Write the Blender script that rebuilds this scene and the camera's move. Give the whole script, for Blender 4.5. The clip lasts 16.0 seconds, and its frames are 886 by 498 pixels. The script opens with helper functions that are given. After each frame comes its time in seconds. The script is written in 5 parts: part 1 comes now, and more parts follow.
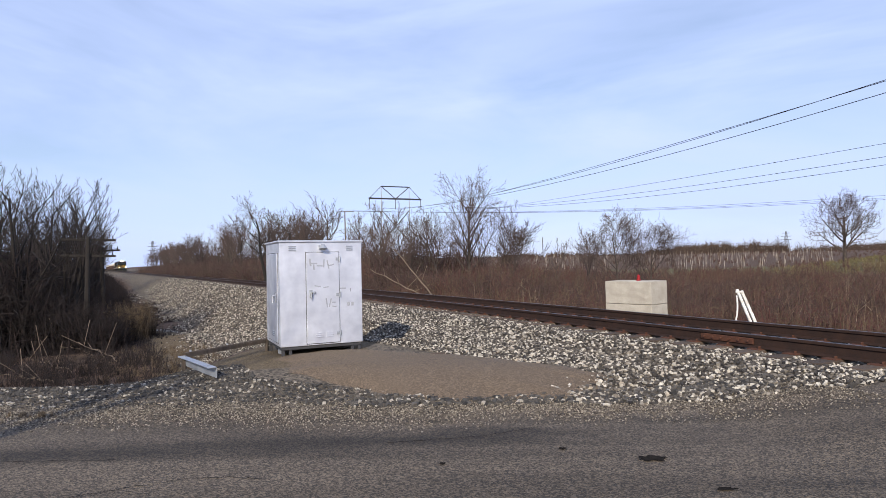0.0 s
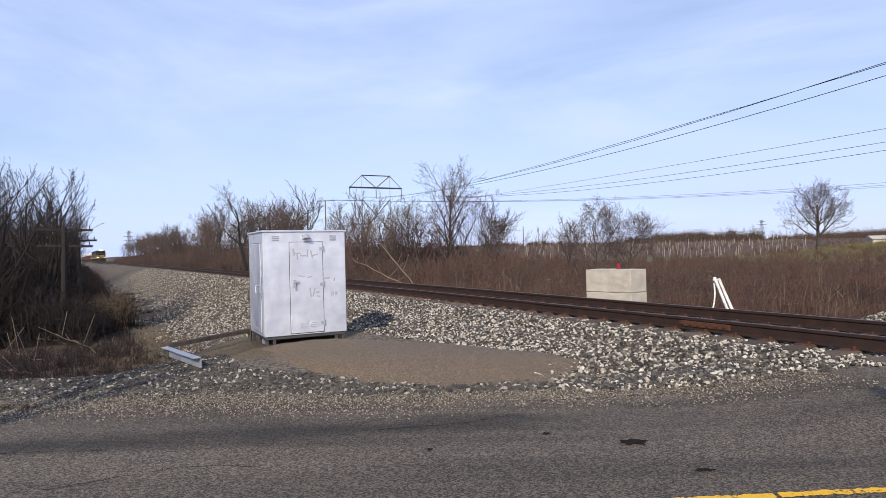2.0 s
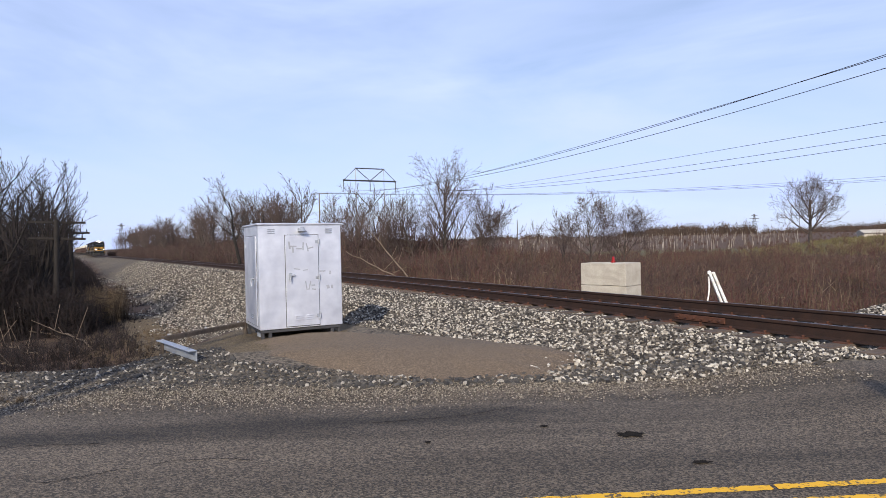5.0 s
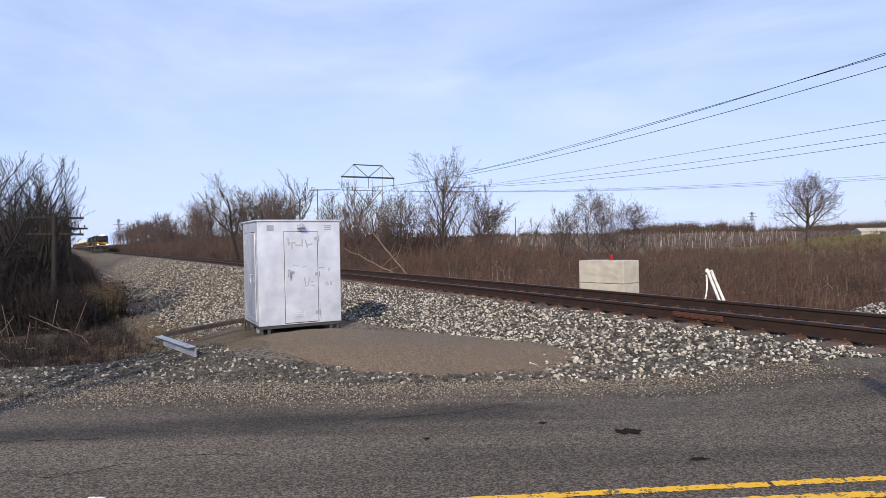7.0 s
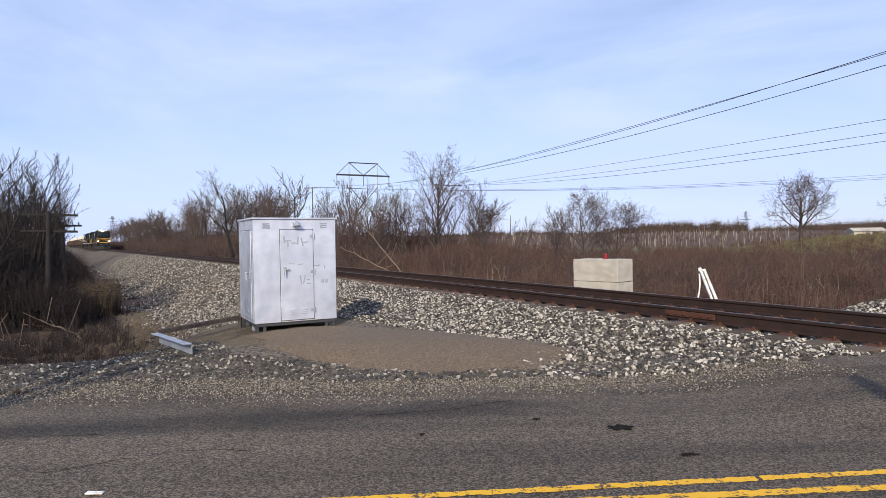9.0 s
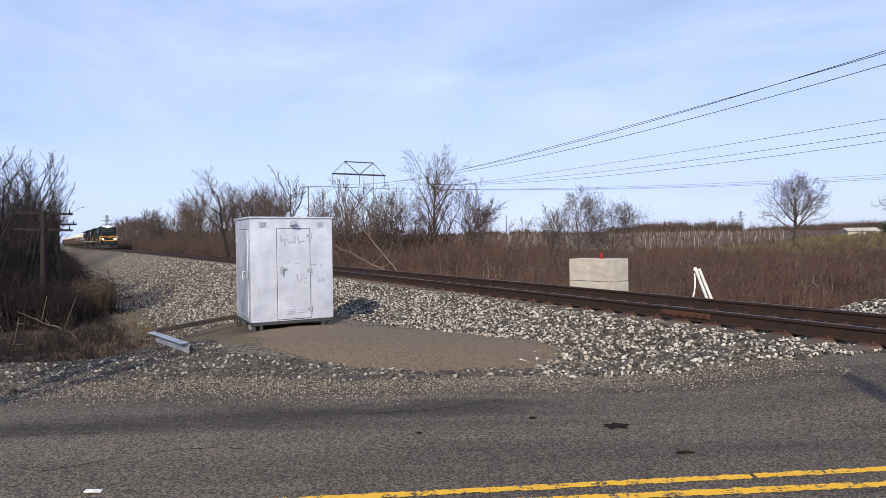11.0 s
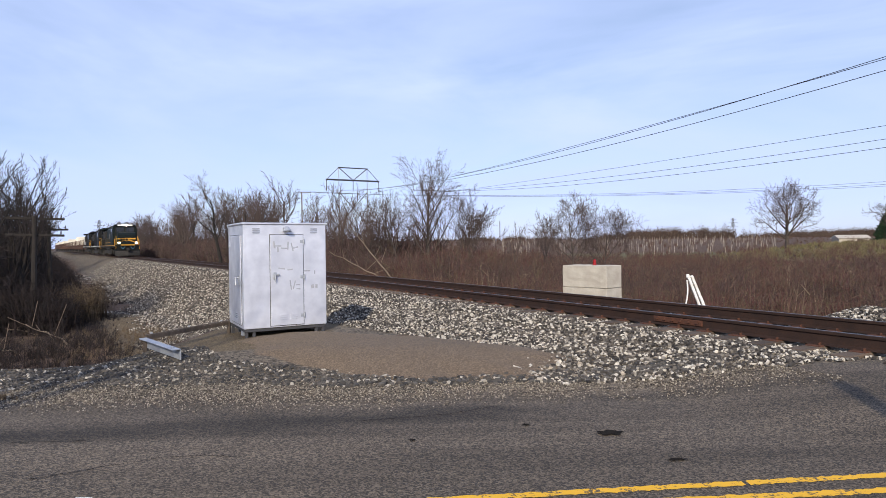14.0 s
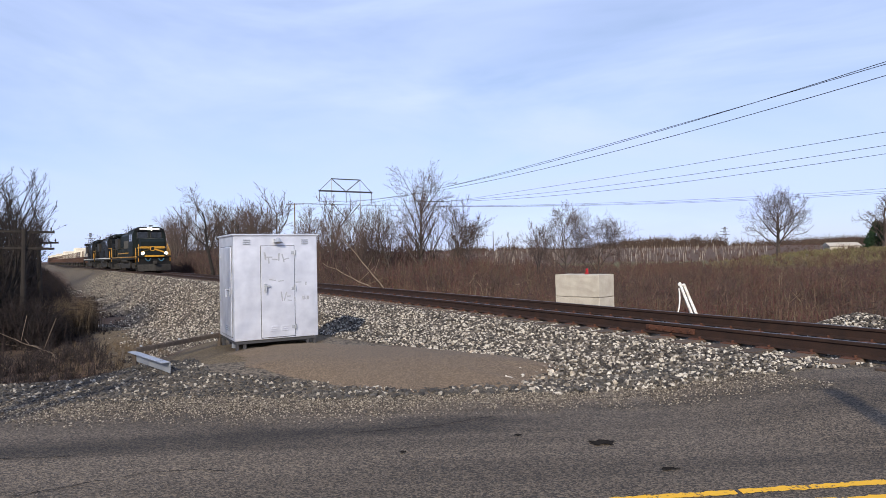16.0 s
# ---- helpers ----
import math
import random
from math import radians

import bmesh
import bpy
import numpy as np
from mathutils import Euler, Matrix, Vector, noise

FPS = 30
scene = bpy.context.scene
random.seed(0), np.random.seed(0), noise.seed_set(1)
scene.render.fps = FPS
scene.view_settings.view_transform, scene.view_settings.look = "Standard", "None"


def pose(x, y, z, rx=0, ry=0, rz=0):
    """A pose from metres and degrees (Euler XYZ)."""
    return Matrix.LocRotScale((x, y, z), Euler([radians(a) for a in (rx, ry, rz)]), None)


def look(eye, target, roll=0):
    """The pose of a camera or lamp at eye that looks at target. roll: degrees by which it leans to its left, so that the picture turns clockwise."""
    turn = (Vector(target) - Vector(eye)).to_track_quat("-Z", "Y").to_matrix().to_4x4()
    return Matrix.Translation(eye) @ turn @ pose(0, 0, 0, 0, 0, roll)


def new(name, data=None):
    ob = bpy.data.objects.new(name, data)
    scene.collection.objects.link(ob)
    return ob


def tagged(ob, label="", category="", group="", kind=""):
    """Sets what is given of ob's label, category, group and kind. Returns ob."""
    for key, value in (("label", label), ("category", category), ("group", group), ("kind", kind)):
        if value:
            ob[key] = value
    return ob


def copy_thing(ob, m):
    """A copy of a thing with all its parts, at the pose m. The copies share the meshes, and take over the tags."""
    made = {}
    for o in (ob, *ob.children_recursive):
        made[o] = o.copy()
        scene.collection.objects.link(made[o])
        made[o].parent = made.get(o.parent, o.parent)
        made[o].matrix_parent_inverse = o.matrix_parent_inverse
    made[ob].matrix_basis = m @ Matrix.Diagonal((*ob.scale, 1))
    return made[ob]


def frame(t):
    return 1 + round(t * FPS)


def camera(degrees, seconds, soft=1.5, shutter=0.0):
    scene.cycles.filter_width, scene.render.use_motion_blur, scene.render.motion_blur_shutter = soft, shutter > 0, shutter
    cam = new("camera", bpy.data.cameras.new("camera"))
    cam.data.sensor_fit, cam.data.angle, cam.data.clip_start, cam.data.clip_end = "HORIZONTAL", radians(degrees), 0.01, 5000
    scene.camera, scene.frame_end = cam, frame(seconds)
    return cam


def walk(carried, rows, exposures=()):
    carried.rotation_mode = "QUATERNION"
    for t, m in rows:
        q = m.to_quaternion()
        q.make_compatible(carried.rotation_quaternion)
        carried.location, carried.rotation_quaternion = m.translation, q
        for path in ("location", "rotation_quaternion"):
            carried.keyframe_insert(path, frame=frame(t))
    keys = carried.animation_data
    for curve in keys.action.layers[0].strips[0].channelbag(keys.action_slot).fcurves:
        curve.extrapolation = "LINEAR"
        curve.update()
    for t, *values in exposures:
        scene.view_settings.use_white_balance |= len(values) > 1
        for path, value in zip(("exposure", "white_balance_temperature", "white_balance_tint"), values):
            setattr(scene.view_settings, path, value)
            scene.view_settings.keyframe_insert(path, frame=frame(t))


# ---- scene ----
cam = camera(71.0, 16.0, soft=0.75)
PATH = (
    (0, 0.083, 0.121, 1.587, 91.218, 1.202, 4.664),
    (0.5, 0.067, 0.083, 1.589, 90.932, 1.287, 4.109),
    (1, 0.052, 0.061, 1.591, 90.622, 1.291, 3.603),
    (1.5, 0.045, 0.053, 1.593, 90.366, 1.350, 3.230),
    (2, 0.042, 0.051, 1.594, 90.171, 1.379, 2.893),
    (2.5, 0.039, 0.051, 1.594, 90.036, 1.351, 2.668),
    (3, 0.034, 0.052, 1.594, 89.919, 1.327, 2.521),
    (3.5, 0.029, 0.055, 1.592, 89.832, 1.295, 2.492),
    (4, 0.023, 0.057, 1.590, 89.737, 1.301, 2.434),
    (6.5, -0.009, 0.048, 1.600, 89.296, 1.167, 2.186),
    (7, -0.008, 0.037, 1.599, 89.242, 1.065, 2.155),
    (7.5, -0.007, 0.021, 1.597, 89.191, 1.010, 2.085),
    (8, -0.008, 0.004, 1.595, 89.165, 0.917, 1.982),
    (8.5, -0.010, -0.014, 1.597, 89.127, 0.880, 1.827),
    (9, -0.009, -0.024, 1.599, 89.081, 0.887, 1.691),
    (11.5, -0.024, -0.053, 1.601, 88.989, 0.750, 1.246),
    (12, -0.021, -0.050, 1.600, 88.969, 0.713, 1.198),
    (12.5, -0.022, -0.046, 1.601, 89.015, 0.725, 1.107),
    (13, -0.023, -0.043, 1.603, 89.127, 0.737, 0.965),
    (13.5, -0.021, -0.045, 1.603, 89.326, 0.679, 0.878),
    (14, -0.021, -0.052, 1.605, 89.565, 0.655, 0.726),
    (14.5, -0.022, -0.059, 1.607, 89.850, 0.706, 0.530),
    (15, -0.017, -0.054, 1.606, 90.115, 0.735, 0.406),
    (15.5, -0.005, -0.041, 1.602, 90.347, 0.850, 0.366),
    (16, 0.010, -0.032, 1.598, 90.522, 1.084, 0.129),
)
walk(cam, [(t, pose(x, y, z, rx, ry, rz)) for t, x, y, z, rx, ry, rz in PATH])

# ---- light ----
SUN_EL, SUN_AZ = radians(27.5), math.atan2(-0.11, -0.994)
world = bpy.data.worlds.new("sky")
scene.world = world
world.use_nodes = True
wn, wl = world.node_tree.nodes, world.node_tree.links
wn.clear()
w_out = wn.new("ShaderNodeOutputWorld")
w_bg = wn.new("ShaderNodeBackground")
w_bg.inputs["Strength"].default_value = 0.121
w_sky = wn.new("ShaderNodeTexSky")
w_sky.sky_type, w_sky.sun_disc = "NISHITA", False
w_sky.sun_elevation, w_sky.sun_rotation = SUN_EL, SUN_AZ % (2 * math.pi)
w_sky.air_density, w_sky.dust_density, w_sky.ozone_density = 1.0, 0.6, 2.0
w_co = wn.new("ShaderNodeTexCoord")
w_map = wn.new("ShaderNodeMapping")
w_map.inputs["Scale"].default_value = (1.0, 1.0, 4.0)
w_map.inputs["Rotation"].default_value = (0.12, 0.1, 0.5)
w_n1 = wn.new("ShaderNodeTexNoise")
w_n1.inputs["Scale"].default_value, w_n1.inputs["Detail"].default_value = 1.7, 5
w_n1.inputs["Roughness"].default_value, w_n1.inputs["Distortion"].default_value = 0.55, 0.6
w_ramp = wn.new("ShaderNodeMapRange")
w_ramp.inputs["From Min"].default_value, w_ramp.inputs["From Max"].default_value = 0.36, 0.68
w_ramp.inputs["To Min"].default_value, w_ramp.inputs["To Max"].default_value = 0.45, 1.0
w_mix = wn.new("ShaderNodeMix")
w_mix.data_type = "RGBA"
w_mix.inputs["B"].default_value = (5.5, 6.65, 10.3, 1)
wl.new(w_co.outputs["Generated"], w_map.inputs["Vector"])
wl.new(w_map.outputs["Vector"], w_n1.inputs["Vector"])
wl.new(w_n1.outputs["Fac"], w_ramp.inputs["Value"])
wl.new(w_ramp.outputs["Result"], w_mix.inputs["Factor"])
wl.new(w_sky.outputs["Color"], w_mix.inputs["A"])
wl.new(w_mix.outputs["Result"], w_bg.inputs["Color"])
wl.new(w_bg.outputs["Background"], w_out.inputs["Surface"])

sun = new("sun", bpy.data.lights.new("sun", "SUN"))
sun.data.energy, sun.data.angle, sun.data.color = 4.9, radians(0.53), (1.0, 0.9, 0.76)
sun_from = Vector((math.sin(SUN_AZ) * math.cos(SUN_EL), math.cos(SUN_AZ) * math.cos(SUN_EL), math.sin(SUN_EL)))
sun.matrix_world = look(sun_from * 100, (0, 0, 0))
scene.view_settings.exposure = 0.0

# ---- materials ----
def mat(name, a, b=None, rough=0.8, metal=0.0, scale=8.0, fine=90.0, bump=0.15, depth=0.01, spread=0.5, per=0.0, spec=0.4, stretch=(1, 1, 1), coords="Object", glow=None, bias=0.0):
    """Two colours mixed by a coarse and a fine noise, with fine relief. per: variation from object to object."""
    m = bpy.data.materials.new(name)
    m.use_nodes = True
    nd, lk = m.node_tree.nodes, m.node_tree.links
    p = nd["Principled BSDF"]
    p.inputs["Roughness"].default_value, p.inputs["Metallic"].default_value = rough, metal
    p.inputs["Specular IOR Level"].default_value = spec
    b = b or tuple(c * 0.75 for c in a)
    co = nd.new("ShaderNodeTexCoord")
    mp = nd.new("ShaderNodeMapping")
    mp.inputs["Scale"].default_value = stretch
    lk.new(co.outputs[coords], mp.inputs["Vector"])
    n1, n2 = nd.new("ShaderNodeTexNoise"), nd.new("ShaderNodeTexNoise")
    n1.inputs["Scale"].default_value, n1.inputs["Detail"].default_value = scale, 5
    n2.inputs["Scale"].default_value, n2.inputs["Detail"].default_value = fine, 4
    for n in (n1, n2):
        lk.new(mp.outputs["Vector"], n.inputs["Vector"])
    add = nd.new("ShaderNodeMath")
    add.operation = "ADD"
    lk.new(n1.outputs["Fac"], add.inputs[0])
    lk.new(n2.outputs["Fac"], add.inputs[1])
    mr = nd.new("ShaderNodeMapRange")
    mr.inputs["From Min"].default_value, mr.inputs["From Max"].default_value = 1 + bias - spread / 2, 1 + bias + spread / 2
    lk.new(add.outputs[0], mr.inputs["Value"])
    mix = nd.new("ShaderNodeMix")
    mix.data_type = "RGBA"
    mix.inputs["A"].default_value, mix.inputs["B"].default_value = (*a, 1), (*b, 1)
    lk.new(mr.outputs["Result"], mix.inputs["Factor"])
    out = mix.outputs["Result"]
    if per:
        hs = nd.new("ShaderNodeHueSaturation")
        inf = nd.new("ShaderNodeObjectInfo")
        r2 = nd.new("ShaderNodeMapRange")
        r2.inputs["To Min"].default_value, r2.inputs["To Max"].default_value = 1 - per, 1 + per
        lk.new(inf.outputs["Random"], r2.inputs["Value"])
        lk.new(r2.outputs["Result"], hs.inputs["Value"])
        lk.new(out, hs.inputs["Color"])
        out = hs.outputs["Color"]
    lk.new(out, p.inputs["Base Color"])
    if bump:
        bp = nd.new("ShaderNodeBump")
        bp.inputs["Strength"].default_value, bp.inputs["Distance"].default_value = bump, depth
        lk.new(n2.outputs["Fac"], bp.inputs["Height"])
        lk.new(bp.outputs["Normal"], p.inputs["Normal"])
    if glow:
        p.inputs["Emission Color"].default_value, p.inputs["Emission Strength"].default_value = (*glow[:3], 1), glow[3]
    return m


def island_mat(name, colours, rough=0.9, fine=60.0, bump=0.3):
    """A colour for each loose piece of a mesh, out of a ramp, with fine mottling."""
    m = bpy.data.materials.new(name)
    m.use_nodes = True
    nd, lk = m.node_tree.nodes, m.node_tree.links
    p = nd["Principled BSDF"]
    p.inputs["Roughness"].default_value, p.inputs["Specular IOR Level"].default_value = rough, 0.3
    geo, ramp = nd.new("ShaderNodeNewGeometry"), nd.new("ShaderNodeValToRGB")
    while len(ramp.color_ramp.elements) < len(colours):
        ramp.color_ramp.elements.new(0.5)
    for i, (e, c) in enumerate(zip(ramp.color_ramp.elements, colours)):
        e.position, e.color = i / len(colours), (*c, 1)
    ramp.color_ramp.interpolation = "CONSTANT"
    lk.new(geo.outputs["Random Per Island"], ramp.inputs["Fac"])
    n2 = nd.new("ShaderNodeTexNoise")
    n2.inputs["Scale"].default_value = fine
    co = nd.new("ShaderNodeTexCoord")
    lk.new(co.outputs["Object"], n2.inputs["Vector"])
    mr = nd.new("ShaderNodeMapRange")
    mr.inputs["To Min"].default_value, mr.inputs["To Max"].default_value = 0.6, 1.4
    lk.new(n2.outputs["Fac"], mr.inputs["Value"])
    mul = nd.new("ShaderNodeMix")
    mul.data_type, mul.blend_type = "RGBA", "MULTIPLY"
    mul.inputs["Factor"].default_value = 1
    lk.new(ramp.outputs["Color"], mul.inputs["A"])
    lk.new(mr.outputs["Result"], mul.inputs["B"])
    lk.new(mul.outputs["Result"], p.inputs["Base Color"])
    if bump:
        bp = nd.new("ShaderNodeBump")
        bp.inputs["Strength"].default_value, bp.inputs["Distance"].default_value = bump, 0.01
        lk.new(n2.outputs["Fac"], bp.inputs["Height"])
        lk.new(bp.outputs["Normal"], p.inputs["Normal"])
    return m


def ground_mat():
    """Dirt, dry grass and stone grit, laid out by the sheet's own masks and broken up by noise."""
    m = bpy.data.materials.new("ground_soil")
    m.use_nodes = True
    nd, lk = m.node_tree.nodes, m.node_tree.links
    p = nd["Principled BSDF"]
    p.inputs["Roughness"].default_value, p.inputs["Specular IOR Level"].default_value = 0.95, 0.2
    att = nd.new("ShaderNodeAttribute")
    att.attribute_name = "cover"
    sep = nd.new("ShaderNodeSeparateColor")
    lk.new(att.outputs["Color"], sep.inputs["Color"])
    co = nd.new("ShaderNodeTexCoord")

    def noise_of(s, det=5):
        n = nd.new("ShaderNodeTexNoise")
        n.inputs["Scale"].default_value, n.inputs["Detail"].default_value = s, det
        lk.new(co.outputs["Object"], n.inputs["Vector"])
        return n.outputs["Fac"]

    def blend(fac, a, b):
        x = nd.new("ShaderNodeMix")
        x.data_type = "RGBA"
        lk.new(fac, x.inputs["Factor"])
        for key, v in (("A", a), ("B", b)):
            if isinstance(v, tuple):
                x.inputs[key].default_value = (*v, 1)
            else:
                lk.new(v, x.inputs[key])
        return x.outputs["Result"]

    def remap(v, lo, hi):
        r = nd.new("ShaderNodeMapRange")
        r.inputs["From Min"].default_value, r.inputs["From Max"].default_value = lo, hi
        lk.new(v, r.inputs["Value"])
        return r.outputs["Result"]

    def edge(mask, n):
        a = nd.new("ShaderNodeMath")
        a.operation = "MULTIPLY_ADD"
        a.inputs[1].default_value = 0.7
        lk.new(n, a.inputs[0])
        lk.new(mask, a.inputs[2])
        return remap(a.outputs[0], 0.75, 0.95)

    coarse, mid, small = noise_of(0.35), noise_of(2.5), noise_of(40, 6)
    vor = nd.new("ShaderNodeTexVoronoi")
    vor.inputs["Scale"].default_value = 28
    lk.new(co.outputs["Object"], vor.inputs["Vector"])
    vsep = nd.new("ShaderNodeSeparateColor")
    lk.new(vor.outputs["Color"], vsep.inputs["Color"])
    straw = blend(remap(small, 0.35, 0.65), (0.06, 0.043, 0.025), (0.19, 0.145, 0.088))
    dirt = blend(remap(mid, 0.3, 0.7), (0.045, 0.030, 0.021), (0.10, 0.068, 0.046))
    litter_ = blend(remap(small, 0.35, 0.65), (0.07, 0.042, 0.03), (0.14, 0.09, 0.06))
    green = blend(remap(small, 0.3, 0.7), (0.06, 0.066, 0.028), (0.15, 0.128, 0.066))
    grit = blend(vsep.outputs[0], (0.034, 0.029, 0.023), (0.21, 0.172, 0.128))
    c = blend(remap(coarse, 0.4, 0.6), dirt, litter_)
    c = blend(edge(sep.outputs[1], mid), c, green)
    c = blend(edge(sep.outputs[0], mid), c, grit)
    c = blend(edge(sep.outputs[2], mid), c, straw)
    lk.new(c, p.inputs["Base Color"])
    bp = nd.new("ShaderNodeBump")
    bp.inputs["Strength"].default_value, bp.inputs["Distance"].default_value = 0.6, 0.03
    lk.new(vor.outputs["Distance"], bp.inputs["Height"])
    lk.new(bp.outputs["Normal"], p.inputs["Normal"])
    return m


def road_mat(name, dark, light, streak=True):
    """Worn asphalt: pale stone chips in dark binder, and dark streaks along x."""
    m = bpy.data.materials.new(name)
    m.use_nodes = True
    nd, lk = m.node_tree.nodes, m.node_tree.links
    p = nd["Principled BSDF"]
    p.inputs["Roughness"].default_value, p.inputs["Specular IOR Level"].default_value = 0.85, 0.3
    co = nd.new("ShaderNodeTexCoord")
    vor = nd.new("ShaderNodeTexVoronoi")
    vor.inputs["Scale"].default_value = 82
    lk.new(co.outputs["Object"], vor.inputs["Vector"])
    vs = nd.new("ShaderNodeSeparateColor")
    lk.new(vor.outputs["Color"], vs.inputs["Color"])
    chip = nd.new("ShaderNodeMapRange")
    chip.inputs["From Min"].default_value, chip.inputs["From Max"].default_value = 0.25, 1.0
    lk.new(vs.outputs[0], chip.inputs["Value"])
    mix = nd.new("ShaderNodeMix")
    mix.data_type = "RGBA"
    mix.inputs["A"].default_value, mix.inputs["B"].default_value = (*dark, 1), (*light, 1)
    lk.new(chip.outputs["Result"], mix.inputs["Factor"])
    out = mix.outputs["Result"]
    if streak:
        mp = nd.new("ShaderNodeMapping")
        mp.inputs["Scale"].default_value = (0.10, 1.3, 1)
        mp.inputs["Rotation"].default_value = (0, 0, -0.10)
        lk.new(co.outputs["Object"], mp.inputs["Vector"])
        ns = nd.new("ShaderNodeTexNoise")
        ns.inputs["Scale"].default_value, ns.inputs["Detail"].default_value = 1.3, 4
        lk.new(mp.outputs["Vector"], ns.inputs["Vector"])
        sr = nd.new("ShaderNodeMapRange")
        sr.inputs["From Min"].default_value, sr.inputs["From Max"].default_value = 0.38, 0.62
        sr.inputs["To Min"].default_value, sr.inputs["To Max"].default_value = 0.62, 1.15
        lk.new(ns.outputs["Fac"], sr.inputs["Value"])
        mu = nd.new("ShaderNodeMix")
        mu.data_type, mu.blend_type = "RGBA", "MULTIPLY"
        mu.inputs["Factor"].default_value = 1
        lk.new(out, mu.inputs["A"])
        lk.new(sr.outputs["Result"], mu.inputs["B"])
        out = mu.outputs["Result"]
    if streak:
        # a dark soft-edged band along the far lane, broken up by noise
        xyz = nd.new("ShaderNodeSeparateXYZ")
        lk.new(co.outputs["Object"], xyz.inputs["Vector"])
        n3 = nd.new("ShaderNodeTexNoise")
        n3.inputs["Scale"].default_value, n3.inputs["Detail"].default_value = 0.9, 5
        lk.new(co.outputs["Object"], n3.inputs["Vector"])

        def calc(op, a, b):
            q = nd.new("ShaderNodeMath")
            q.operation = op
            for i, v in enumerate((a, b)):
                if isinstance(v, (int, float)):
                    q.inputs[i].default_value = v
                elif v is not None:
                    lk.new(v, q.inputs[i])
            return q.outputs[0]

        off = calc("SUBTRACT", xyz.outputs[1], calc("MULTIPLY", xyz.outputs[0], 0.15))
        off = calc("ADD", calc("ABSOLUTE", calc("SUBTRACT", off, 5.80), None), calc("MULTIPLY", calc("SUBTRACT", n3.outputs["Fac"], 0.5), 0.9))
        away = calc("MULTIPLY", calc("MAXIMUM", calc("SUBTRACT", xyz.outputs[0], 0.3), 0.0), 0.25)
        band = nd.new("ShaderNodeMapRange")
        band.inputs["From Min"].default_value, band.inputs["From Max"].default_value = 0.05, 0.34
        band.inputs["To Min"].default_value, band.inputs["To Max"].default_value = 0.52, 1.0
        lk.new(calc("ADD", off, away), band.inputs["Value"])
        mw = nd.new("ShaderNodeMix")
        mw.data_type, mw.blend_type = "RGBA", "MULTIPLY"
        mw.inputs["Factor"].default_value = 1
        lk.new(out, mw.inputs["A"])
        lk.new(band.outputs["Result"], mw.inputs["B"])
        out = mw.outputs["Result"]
    lk.new(out, p.inputs["Base Color"])
    bp = nd.new("ShaderNodeBump")
    bp.inputs["Strength"].default_value, bp.inputs["Distance"].default_value = 0.5, 0.008
    lk.new(vor.outputs["Distance"], bp.inputs["Height"])
    lk.new(bp.outputs["Normal"], p.inputs["Normal"])
    return m


M_GROUND = ground_mat()
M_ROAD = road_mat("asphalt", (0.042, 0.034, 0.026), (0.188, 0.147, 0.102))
M_PAD = road_mat("asphalt_millings", (0.088, 0.063, 0.040), (0.205, 0.150, 0.098), False)
M_STONE = island_mat("ballast_stone", [(0.026, 0.023, 0.021), (0.055, 0.048, 0.042), (0.23, 0.205, 0.17), (0.50, 0.46, 0.39), (0.034, 0.03, 0.027), (0.11, 0.097, 0.083), (0.38, 0.34, 0.28), (0.042, 0.038, 0.034), (0.065, 0.058, 0.05), (0.16, 0.142, 0.12), (0.44, 0.40, 0.335), (0.08, 0.07, 0.06)])
M_STONE_DARK = island_mat("dark_ballast", [(0.03, 0.029, 0.028), (0.065, 0.06, 0.055), (0.042, 0.04, 0.038), (0.085, 0.078, 0.068), (0.055, 0.048, 0.04), (0.07, 0.06, 0.05), (0.05, 0.045, 0.04), (0.10, 0.09, 0.078), (0.06, 0.055, 0.05), (0.34, 0.31, 0.26)])
M_RAIL = mat("rusty_rail", (0.046, 0.023, 0.015), (0.024, 0.014, 0.011), 0.75, 0.3, 6, 60, 0.3, 0.003)
M_RAILTOP = mat("worn_rail_head", (0.13, 0.115, 0.11), (0.06, 0.052, 0.05), 0.45, 0.9, 5, 50, 0.05, 0.001)
M_PLATE = mat("rusty_plate", (0.11, 0.042, 0.022), (0.06, 0.027, 0.018), 0.85, 0.2, 10, 80, 0.3, 0.003)
M_TIE = mat("creosoted_timber", (0.05, 0.036, 0.027), (0.12, 0.085, 0.06), 0.9, 0, 6, 50, 0.5, 0.01, stretch=(8, 1, 1), per=0.3)
# coarse mottling is uneven paint plus dappled tree shade put into the colour
M_SILVER = mat("aluminium_paint", (0.84, 0.85, 0.89), (0.60, 0.61, 0.66), 0.46, 0.72, 1.1, 5, 0.05, 0.004, 0.6)
M_SEAM = mat("dark_seam", (0.05, 0.05, 0.055), None, 0.8)
M_STEEL = mat("galvanised_steel", (0.42, 0.44, 0.47), (0.30, 0.32, 0.35), 0.5, 0.5, 8, 60, 0.1, 0.002)
M_CONC = mat("concrete", (0.47, 0.43, 0.36), (0.33, 0.295, 0.24), 0.9, 0, 3, 40, 0.3, 0.006)
M_WOOD = mat("weathered_timber", (0.11, 0.085, 0.065), (0.055, 0.043, 0.034), 0.9, 0, 3, 30, 0.4, 0.006, stretch=(6, 6, 0.6))
M_WHITE = mat("flaking_white_paint", (0.80, 0.79, 0.76), (0.48, 0.43, 0.37), 0.7, 0, 8, 45, 0.2, 0.003, 0.35)
M_BARK = mat("grey_bark", (0.085, 0.066, 0.054), (0.04, 0.031, 0.027), 0.95, 0, 3, 25, 0.4, 0.01, per=0.25)
